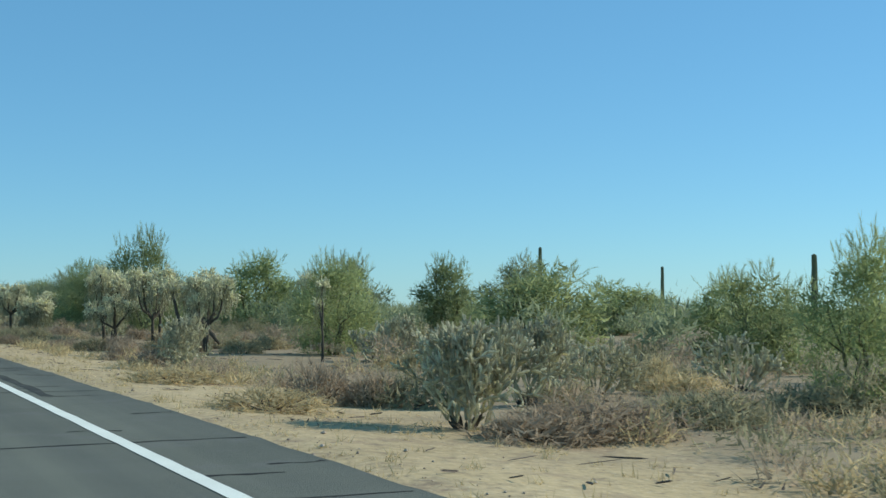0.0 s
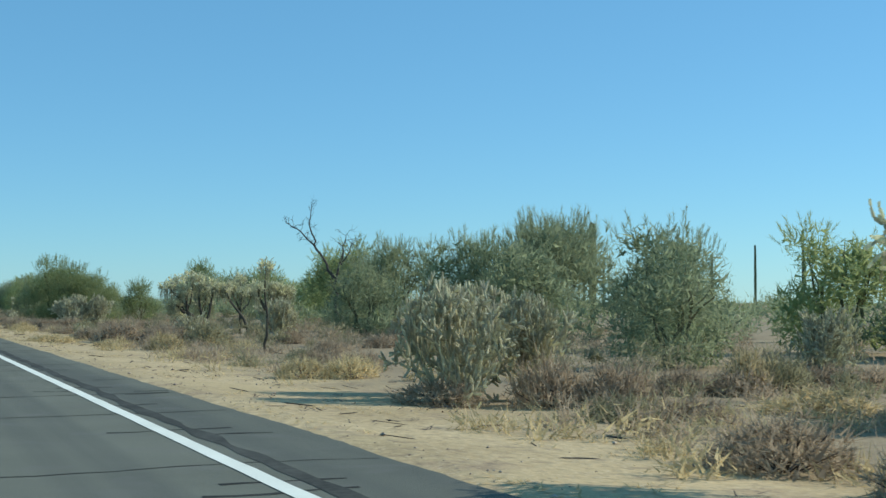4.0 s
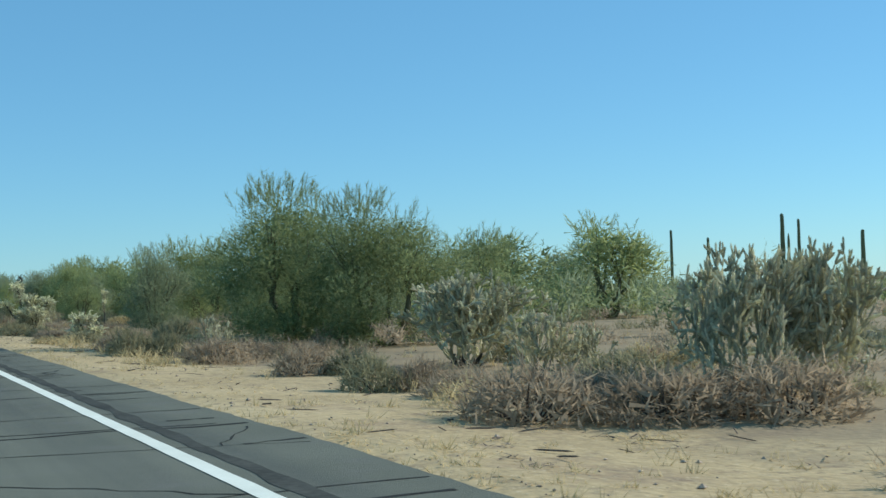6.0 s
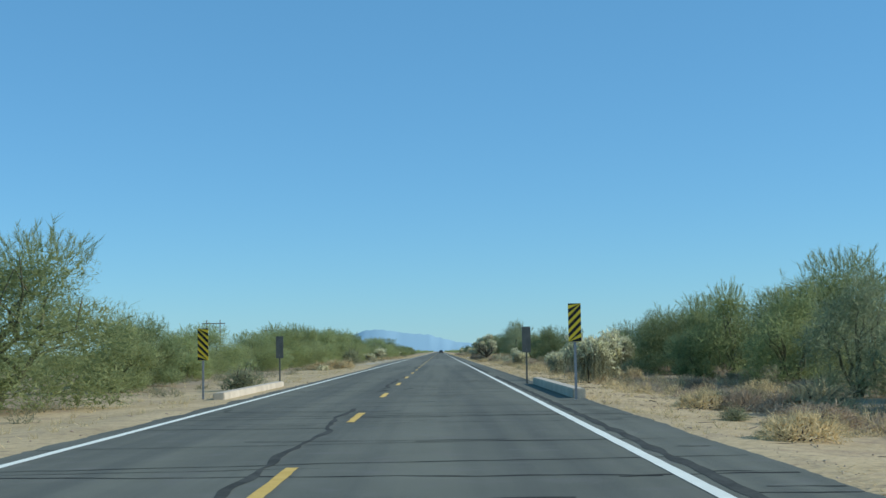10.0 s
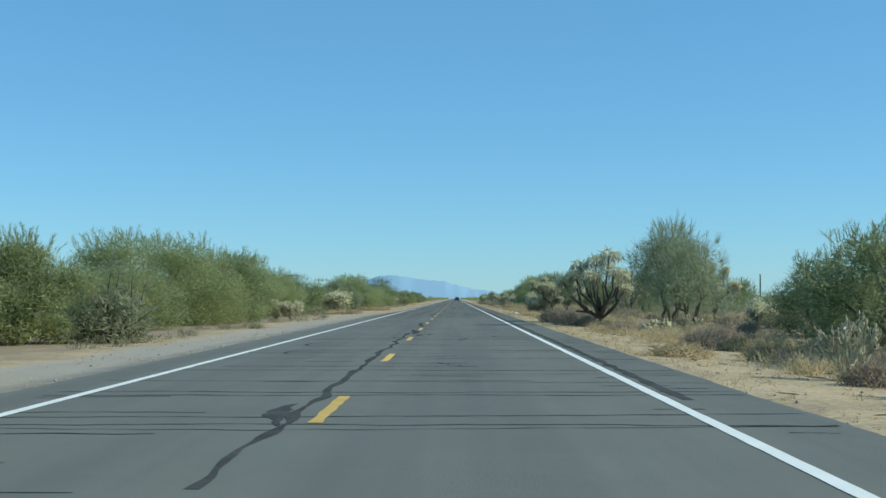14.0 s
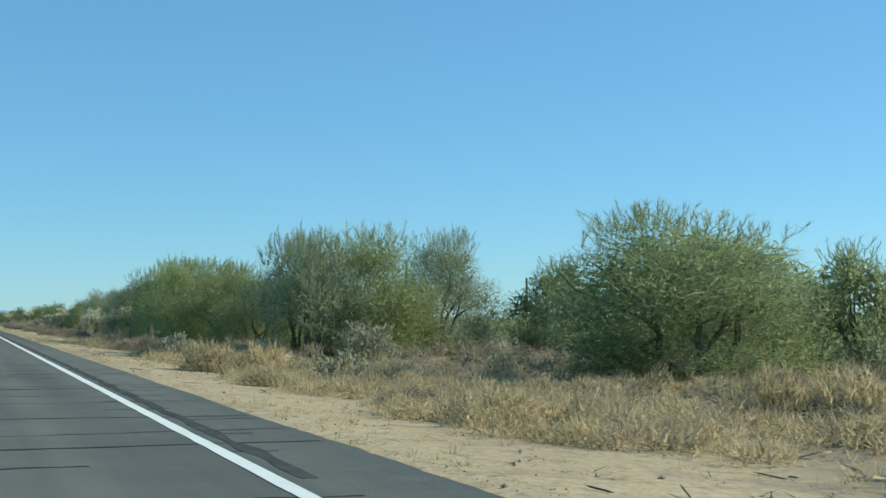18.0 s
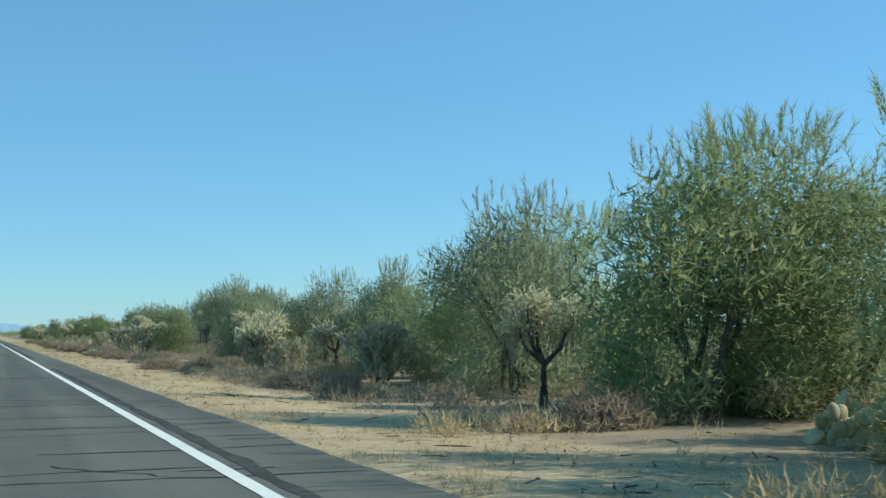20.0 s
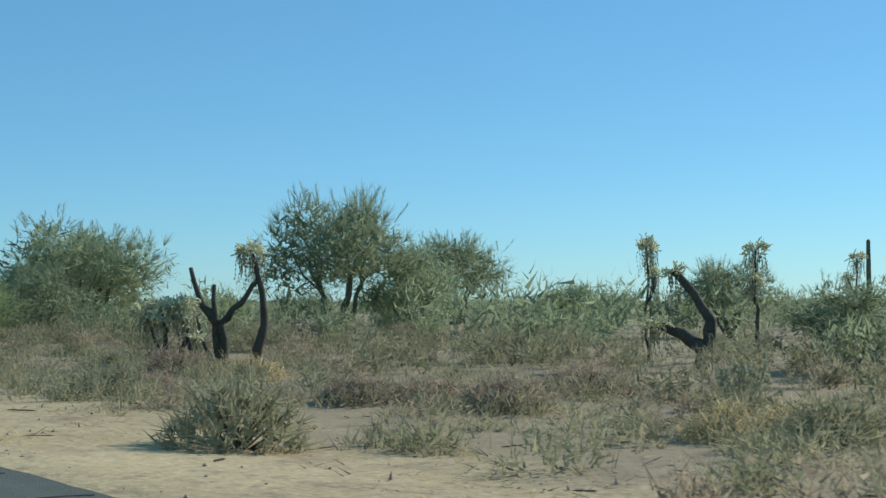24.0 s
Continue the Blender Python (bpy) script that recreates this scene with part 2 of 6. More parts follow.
SAGUARO = surface("saguaro_skin", (0.095, 0.118, 0.062), (0.165, 0.182, 0.100), 2.0, 0.8, 0.4, 40.0)
STONE = surface("desert_stones", (0.24, 0.185, 0.14), (0.48, 0.40, 0.31), 3.0, 0.9, 0.5, 40.0, vary=0.35)
PALE_STONE = surface("pale_stone", (0.62, 0.57, 0.50), (0.80, 0.76, 0.70), 3.0, 0.85, 0.4, 30.0)
# the blue haze of distance is put into this rock's base colour
HAZE_TINTED_ROCK = surface("haze_tinted_mountain_rock", (0.290, 0.455, 0.545), (0.310, 0.475, 0.565), 0.0008, 1.0, 0.0, 0.004, spec=0.0)
CAR_PAINT = surface("dark_car_paint", (0.05, 0.055, 0.06), (0.06, 0.065, 0.07), 2.0, 0.35, 0.0, 20.0, spec=0.6)
GLASS = surface("dark_car_glass", (0.015, 0.018, 0.02), (0.02, 0.022, 0.025), 2.0, 0.08, 0.0, 20.0, spec=0.6)
RUBBER = surface("tyre_rubber", (0.018, 0.018, 0.018), (0.03, 0.03, 0.03), 8.0, 0.9, 0.2, 60.0)
LAMP_RED = surface("red_lamp_plastic", (0.35, 0.02, 0.02), (0.42, 0.03, 0.03), 8.0, 0.3, 0.0, 60.0)


# ---- mesh tools ----
class Shape:
    """Collects vertices and faces, then makes one mesh."""

    def __init__(self):
        self.v, self.f, self.n = [], [], 0

    def add(self, verts, faces):
        self.v.append(np.asarray(verts, float).reshape(-1, 3))
        self.f.extend([[i + self.n for i in q] for q in faces])
        self.n += len(self.v[-1])

    def tris(self, verts):
        """Loose triangles, three vertices each."""
        v = np.asarray(verts, float).reshape(-1, 3)
        self.f.extend((np.arange(len(v)).reshape(-1, 3) + self.n).tolist())
        self.v.append(v)
        self.n += len(v)

    def spikes(self, a, b, r):
        """Many thin three-sided spikes, thickest a third of the way up."""
        a, b = np.asarray(a, float), np.asarray(b, float)
        r = np.broadcast_to(np.asarray(r, float), (len(a),))[:, None]
        d = (b - a) / (np.linalg.norm(b - a, axis=1, keepdims=True) + 1e-9)
        s = np.cross(d, np.where(np.abs(d[:, 2:3]) > 0.9, np.array([[1.0, 0, 0]]), np.array([[0, 0, 1.0]])))
        s /= np.linalg.norm(s, axis=1, keepdims=True) + 1e-9
        q = np.cross(d, s)
        c = a + (b - a) * 0.4
        v = np.stack([a, *[c + (s * math.cos(w) + q * math.sin(w)) * r for w in (0, 2.094, 4.189)], b], 1)
        one = np.array([[0, 2, 1], [0, 3, 2], [0, 1, 3], [1, 2, 4], [2, 3, 4], [3, 1, 4]])
        self.f.extend((one[None] + (np.arange(len(a)) * 5)[:, None, None] + self.n).reshape(-1, 3).tolist())
        self.v.append(v.reshape(-1, 3))
        self.n += len(a) * 5

    def spindles(self, a, b, r, sides=4):
        """Many short joints, pointed at both ends, from the points a to the points b."""
        a, b = np.asarray(a, float), np.asarray(b, float)
        if not len(a):
            return
        r = np.broadcast_to(np.asarray(r, float), (len(a),))
        d = b - a
        d /= np.linalg.norm(d, axis=1, keepdims=True) + 1e-9
        up = np.where(np.abs(d[:, 2:3]) > 0.9, np.array([[1.0, 0, 0]]), np.array([[0, 0, 1.0]]))
        s = np.cross(d, up)
        s /= np.linalg.norm(s, axis=1, keepdims=True) + 1e-9
        q = np.cross(d, s)
        rings = []
        for at in (0.18, 0.82):
            c = a + (b - a) * at
            for i in range(sides):
                w = 2 * math.pi * i / sides
                rings.append(c + (s * math.cos(w) + q * math.sin(w)) * r[:, None])
        v = np.stack([a, *rings, b], 1)
        m = 2 * sides + 2
        one = []
        for i in range(sides):
            j = (i + 1) % sides
            one += [[0, 1 + j, 1 + i], [1 + i, 1 + j, 1 + sides + i], [1 + j, 1 + sides + j, 1 + sides + i], [1 + sides + i, 1 + sides + j, m - 1]]
        one = np.array(one)
        self.f.extend((one[None] + (np.arange(len(a)) * m)[:, None, None] + self.n).reshape(-1, 3).tolist())
        self.v.append(v.reshape(-1, 3))
        self.n += v.shape[0] * m

    def tube(self, path, radii, sides=6):
        path = [Vector(p) for p in path]
        rows = []
        for i, p in enumerate(path):
            d = (path[min(i + 1, len(path) - 1)] - path[max(i - 1, 0)]).normalized()
            s = d.cross(Vector((0.31, 0.95, 0.05))).normalized()
            q = d.cross(s)
            rows += [p + (s * math.cos(2 * math.pi * j / sides) + q * math.sin(2 * math.pi * j / sides)) * radii[i] for j in range(sides)]
        faces = []
        for i in range(len(path) - 1):
            for j in range(sides):
                k = (j + 1) % sides
                faces.append([i * sides + j, i * sides + k, (i + 1) * sides + k, (i + 1) * sides + j])
        faces.append(list(range(sides))[::-1])
        faces.append([(len(path) - 1) * sides + j for j in range(sides)])
        self.add([tuple(p) for p in rows], faces)

    def box(self, x0, x1, y0, y1, z0, z1, bevel=0.0):
        bm = bmesh.new()
        bmesh.ops.create_cube(bm, size=1, matrix=Matrix.Translation(((x0 + x1) / 2, (y0 + y1) / 2, (z0 + z1) / 2)) @ Matrix.Diagonal((x1 - x0, y1 - y0, z1 - z0, 1)))
        if bevel:
            bmesh.ops.bevel(bm, geom=bm.edges[:], offset=bevel, segments=2, affect="EDGES")
        bm.verts.index_update()
        self.add([v.co[:] for v in bm.verts], [[v.index for v in q.verts] for q in bm.faces])
        bm.free()

    def mesh(self, name, material, smooth=False):
        me = bpy.data.meshes.new(name)
        me.from_pydata(np.concatenate(self.v).tolist(), [], self.f)
        me.materials.append(material)
        if smooth:
            me.polygons.foreach_set("use_smooth", np.ones(len(me.polygons), bool))
        me.update()
        return me


def part(name, shape, material, parent, label="", smooth=False):
    ob = new(name, shape.mesh(name, material, smooth))
    ob.parent = parent
    return tagged(ob, label)


def thing(name, label, category, group=""):
    return tagged(new(name), label, category, group)


def twigs(rng, centres, outward, count, length, width, rise, jitter=0.7):
    c = np.repeat(centres, count, 0)
    o = np.repeat(outward, count, 0)
    d = rng.normal(0, jitter, c.shape) + o + np.array([0, 0, rise])
    d /= np.linalg.norm(d, axis=1, keepdims=True)
    s = np.cross(d, rng.normal(0, 1, c.shape))
    s /= np.linalg.norm(s, axis=1, keepdims=True) + 1e-9
    ln = length * rng.uniform(0.5, 1.25, (len(c), 1))
    return np.stack([c - s * width / 2, c + s * width / 2, c + d * ln], 1)


def patches(rng, pos, normal, size, loose=0.7, slim=0.21):
    """Slender leaf sprays that rise and lie about square to the normals, as the outside of a crown does."""
    q = normal * 0.45 + rng.normal(0, loose, pos.shape) + np.array([0, 0, 0.55])
    q /= np.linalg.norm(q, axis=1, keepdims=True) + 1e-9
    s = np.cross(normal + rng.normal(0, 0.35, pos.shape), q)
    s /= np.linalg.norm(s, axis=1, keepdims=True) + 1e-9
    ln = size * rng.uniform(0.6, 1.35, (len(pos), 1))
    low = pos - q * ln * 0.6
    return np.stack([low - s * ln * slim, low + s * ln * slim, low + q * ln * 1.35], 1)


def inside(rng, lobes, count, edge=0.45):
    """Points in a union of round lobes (x, y, z, radius, rise), thicker to the outside, with their outward directions."""
    lobes = np.array(lobes)
    pick = rng.choice(len(lobes), count, p=lobes[:, 3] ** 2 / (lobes[:, 3] ** 2).sum())
    d = rng.normal(0, 1, (count, 3))
    d /= np.linalg.norm(d, axis=1, keepdims=True)
    k = lobes[pick]
    p = k[:, :3] + d * rng.random((count, 1)) ** edge * k[:, 3:4] * np.stack([np.ones(count), np.ones(count), k[:, 4]], 1)
    keep = p[:, 2] > 0.02
    return p[keep], d[keep]


def bent(rng, a, b, steps=5, sway=0.12):
    a, b = np.array(a, float), np.array(b, float)
    size = np.linalg.norm(b - a)
    pts = [a + (b - a) * i / steps for i in range(steps + 1)]
    for i in range(1, steps):
        pts[i] = pts[i] + rng.normal(0, sway, 3) * size * math.sin(math.pi * i / steps) * 0.6
    return pts


# ---- ground and road ----
RIGHT_EDGE, LEFT_EDGE = 5.05, -3.72
RIGHT_LINE, LEFT_LINE = 3.82, -3.29
DASH_START, DASH_CYCLE, DASH_LENGTH = 9.77, 12.192, 3.40


def left_edge(y):
    """The asphalt widens by a pull-out on the far side."""
    return LEFT_EDGE - 0.62 * max(0.0, min(1.0, (y - 385) / 40, (540 - y) / 40)) + 0.10 * noise.noise(Vector((3.1, y * 0.45, 0))) + 0.05 * noise.noise(Vector((7.7, y * 1.7, 0))) + 0.04 * noise.noise(Vector((1.4, y * 6.1, 0)))


def right_edge(y):
    return RIGHT_EDGE + 0.07 * noise.noise(Vector((9.7, y * 0.25, 0))) + 0.03 * noise.noise(Vector((4.2, y * 1.3, 0))) + 0.03 * noise.noise(Vector((8.8, y * 5.3, 0)))


def ground_z(x, y):
    if LEFT_EDGE - 1.2 < x < RIGHT_EDGE + 0.25:
        return -0.065
    out = x - RIGHT_EDGE if x > 0 else LEFT_EDGE - x
    fall = -0.035 - 0.165 * min(1.0, max(0.0, out - 0.4) / 3.0)
    wave = 0.10 * noise.noise(Vector((x * 0.16, y * 0.16, 0.5))) + 0.03 * noise.noise(Vector((x * 0.9, y * 0.9, 2.5)))
    return fall + wave * min(1.0, max(0.0, out - 0.3) / 2.5)


def steps(*stops):
    out = [stops[0][0]]
    for (a, _), (b, s) in zip(stops, stops[1:]):
        k = max(1, round((b - a) / s))
        out += [a + (b - a) * (i + 1) / k for i in range(k)]
    return out


def build_ground():
    xs = steps((-4500, 0), (-900, 900), (-300, 150), (-100, 40), (-40, 6), (-16, 2), (-8, 0.8), (-5.6, 0.4), (-3.6, 0.4), (4.4, 2), (7.2, 0.35), (14, 0.85), (40, 3), (100, 15), (300, 50), (900, 200), (4500, 900))
    ys = steps((-1500, 0), (-300, 400), (-60, 40), (-12, 4), (790, 1.3), (900, 6), (1400, 50), (4900, 500))
    s = Shape()
    verts = [(x, y, ground_z(x, y)) for y in ys for x in xs]
    w = len(xs)
    s.add(verts, [[j * w + i, j * w + i + 1, (j + 1) * w + i + 1, (j + 1) * w + i] for j in range(len(ys) - 1) for i in range(w - 1)])
    tagged(new("ground", s.mesh("ground", SOIL, True)), "pale sandy desert soil with dry litter and low swells", "ground", kind="structure")


def ribbon(s, pts, widths, z):
    """A flat strip along points (x, y) with a little thickness."""
    rows = []
    for i, (x, y) in enumerate(pts):
        a, b = pts[max(i - 1, 0)], pts[min(i + 1, len(pts) - 1)]
        dx, dy = b[0] - a[0], b[1] - a[1]
        q = math.hypot(dx, dy) or 1
        nx, ny = -dy / q * widths[i] / 2, dx / q * widths[i] / 2
        rows += [(x + nx, y + ny, z), (x - nx, y - ny, z)]
    s.add(rows, [[2 * i, 2 * i + 1, 2 * i + 3, 2 * i + 2] for i in range(len(pts) - 1)])


# dark patches of sealant beside the middle line: x, y, length, width
SEAL_PATCHES = (
    (-0.15, 455.3, 6.4, 0.36), (0.1, 453.0, 1.9, 0.25), (-0.4, 450.8, 1.0, 0.30), (-0.15, 466.3, 9.0, 0.26), (0.6, 454.2, 1.6, 0.12),
    (-0.3, 14, 2.6, 0.22), (-0.25, 120, 2.6, 0.20), (-0.35, 262, 2.6, 0.25), (-0.3, 331, 2.6, 0.25), (0.5, 333.5, 1.6, 0.15),
    (-0.2, 352, 2.8, 0.28), (-0.3, 401, 2.4, 0.20), (-0.4, 424, 2.6, 0.25), (-0.3, 505, 2.4, 0.20),
    (1.6, 449, 2.0, 0.14), (2.0, 268, 2.2, 0.20), (-0.3, 560, 2.6, 0.20), (-0.3, 640, 2.6, 0.22))


def build_road():
    ys = steps((-300, 0), (-20, 20), (780, 0.25), (1000, 5), (4800, 200))
    s = Shape()
    rows = []
    for y in ys:
        a, b = left_edge(y), right_edge(y)
        rows += [(a - 0.05, y, -0.06), (a, y, 0.0), (0, y, 0.0), (b, y, 0.0), (b + 0.06, y, -0.06)]
    s.add(rows, [[j * 5 + i, j * 5 + i + 1, (j + 1) * 5 + i + 1, (j + 1) * 5 + i] for j in range(len(ys) - 1) for i in range(4)])
    road = tagged(new("road", s.mesh("road", ASPHALT)), "worn grey asphalt road with dark sealed cracks", "road", kind="structure")
    rng = np.random.default_rng(11)
    for name, x in (("edge_line", RIGHT_LINE), ("edge_line", LEFT_LINE)):
        s = Shape()
        yy = steps((-300, 0), (-20, 10), (780, 0.5), (1000, 5), (4000, 100))
        ribbon(s, [(x + rng.normal(0, 0.002), y) for y in yy], [0.142 + rng.normal(0, 0.005) for _ in yy], 0.005)
        part(name, s, WHITE_PAINT, road, "solid white painted edge line")
    dashes = []
    for v in range(3):
        s = Shape()
        yy = [i * DASH_LENGTH / 9 for i in range(10)]
        ribbon(s, [(rng.normal(0, 0.005), y) for y in yy], [0.135 + rng.normal(0, 0.008) for _ in yy], 0.006)
        dashes.append(s.mesh("lane_dash", YELLOW_PAINT))
    for k in range(-4, 90):
        ob = new("lane_dash", dashes[k % 3])
        ob.parent = road
        ob.location = (0, DASH_START + DASH_CYCLE * k, 0)
    # sealed cracks: across the road, along its middle and beside the edge line
    s = Shape()
    y = -15.0
    while y < 900:
        whole = rng.random() < 0.35
        a = LEFT_EDGE if whole or rng.random() < 0.3 else rng.uniform(-3.4, 2.5)
        b = RIGHT_EDGE - 0.1 if whole else min(RIGHT_EDGE - 0.1, a + rng.uniform(0.8, 4.5))
        n = max(5, int((b - a) * 4))
        drift, pts, tilt = 0.0, [], rng.normal(0, 0.06)
        for i in range(n + 1):
            drift += rng.normal(0, 0.035)
            pts.append((a + (b - a) * i / n, y + drift + tilt * (b - a) * i / n))
        wide = rng.uniform(0.025, 0.085)
        ribbon(s, pts, [max(0.012, wide * rng.uniform(0.35, 1.5)) for _ in pts], 0.0025)
        if rng.random() < (0.55 if 180 < y < 300 else 0.14):
            i = int(rng.integers(1, n))
            ax, ay = pts[i]
            turn, leg = rng.uniform(-1, 1), []
            for j in range(8):
                leg.append((ax + turn * 0.2 * j + rng.normal(0, 0.07), ay + 0.2 * j))
            ribbon(s, [(min(max(px, LEFT_EDGE + 0.1), RIGHT_EDGE - 0.2), py) for px, py in leg], [wide * rng.uniform(0.25, 0.9) for _ in leg], 0.003)
        y += rng.choice([0.3, 0.7, 1.2, 2.0, 3.2], p=[0.42, 0.28, 0.18, 0.08, 0.04] if 180 < y < 300 else [0.27, 0.27, 0.25, 0.14, 0.07])
    y = -15.0
    while y < 800:
        a = rng.uniform(3.2, 4.6)
        end = min(RIGHT_EDGE - 0.05, a + rng.uniform(0.35, 1.3))
        pts, drift = [], 0.0
        for i in range(6):
            drift += rng.normal(0, 0.03)
            pts.append((a + (end - a) * i / 5, y + drift))
        ribbon(s, pts, [rng.uniform(0.01, 0.09) for _ in pts], 0.0028)
        y += rng.choice([0.5, 1.0, 1.9, 3.2])
    seam = Shape()
    yy = np.arange(-15, 900, 0.22)
    for base, sway, w0, w1, z, gap in ((-0.28, 0.14, 0.0, 0.2, 0.0035, 0.56), (RIGHT_LINE + 0.27, 0.045, 0.03, 0.27, 0.0032, 0.34), (1.9, 0.9, 0.02, 0.035, 0.0034, 0.86)):
        run = []
        for y in yy:
            here = noise.noise(Vector((base * 7, y * 0.05, 1.3))) * 0.5 + 0.5
            if here < gap:
                if len(run) > 3:
                    ribbon(seam, run, [max(0.008, w0 + (w1 - w0) * (0.5 + 0.5 * noise.noise(Vector((base, q[1] * 1.1, 7))))) for q in run], z)
                run = []
                continue
            run.append((base + sway * (noise.noise(Vector((base, y * 0.22, 3))) + 0.8 * noise.noise(Vector((base, y * 0.7, 5))) + 0.2 * noise.noise(Vector((base, y * 1.9, 8)))), float(y)))
        if len(run) > 3:
            ribbon(seam, run, [w0 + (w1 - w0) * 0.5 for q in run], z)
    for x, y, long, wide in SEAL_PATCHES:
        n = max(8, int(long * 5))
        sway = rng.uniform(0, 6.28)
        pts = [(x + 0.12 * math.sin(sway + 3.5 * i / n) + rng.normal(0, 0.012), y + long * i / n) for i in range(n + 1)]
        ribbon(seam, pts, [wide * max(0.12, math.sin(math.pi * (0.06 + 0.9 * i / n))) * (0.8 + 0.7 * noise.noise(Vector((x, y + 0.5 * i, 2)))) for i in range(n + 1)], 0.0042)
    # sealed cracks that double back across the lane
    for x0, x1, y0, gap in ((0.2, 3.6, 391.2, 1.5), (0.3, -1.3, 481.7, 1.9), (2.5, 3.5, 451.7, 1.3), (-2.4, 0.6, 439.8, 1.6), (-2.5, -1.3, 444.6, 2.2), (-0.9, 3.3, 226.0, 1.0), (-1.2, 2.4, 272.5, 0.8)):
        bow = math.copysign(0.3, x1 - x0)
        turn = [(x0 + bow - bow * math.sin(math.pi * i / 8), y0 + gap * (0.5 - 0.5 * math.cos(math.pi * i / 8))) for i in range(9)]
        low = [(x1 - (x1 - x0 - bow) * i / 12, y0 + rng.normal(0, 0.03)) for i in range(12)]
        high = [(x0 + bow + (x1 - x0 - bow) * (i + 1) / 12, y0 + gap + rng.normal(0, 0.03)) for i in range(12)]
        run = low + turn + high
        ribbon(seam, run, [0.04 + 0.05 * math.exp(-((i - 16) / 5) ** 2) for i in range(len(run))], 0.0045)
    tagged(part("seam_sealant", seam, SEAM, road, "wide dark bands of old sealant along the seams"), kind="stuff")
    tagged(part("crack_sealant", s, SEALANT, road, "black wavy sealed cracks in the asphalt"), kind="stuff")


build_ground()
build_road()


def build_mountain():
    rng = np.random.default_rng(5)
    s = Shape()
    rows, n = [], 60
    for layer, (far, k) in enumerate(((4650, 1.0), (4550, 0.55), (4450, 0.0))):
        for i in range(n + 1):
            az = -7.5 + 10.5 * i / n
            peak = 1.12 * math.exp(-((az + 2.9) / 1.5) ** 2) + 0.80 * math.exp(-((az + 0.6) / 1.5) ** 2) + 0.30 * math.exp(-((az - 1.6) / 1.2) ** 2) + 0.45 * math.exp(-((az + 5.2) / 1.2) ** 2)
            z = 68 * peak * k + (rng.normal(0, 1.6) if k else 0)
            rows.append((math.tan(radians(az)) * far, far + 200, z - 3 if k else -3))
    w = n + 1
    s.add(rows, [[j * w + i, (j + 1) * w + i, (j + 1) * w + i + 1, j * w + i + 1] for j in range(2) for i in range(n)])
    tagged(new("backdrop", s.mesh("backdrop", HAZE_TINTED_ROCK, True)), "low mountain ridge on the horizon, coloured blue for distance haze", "mountain", kind="structure")


build_mountain()


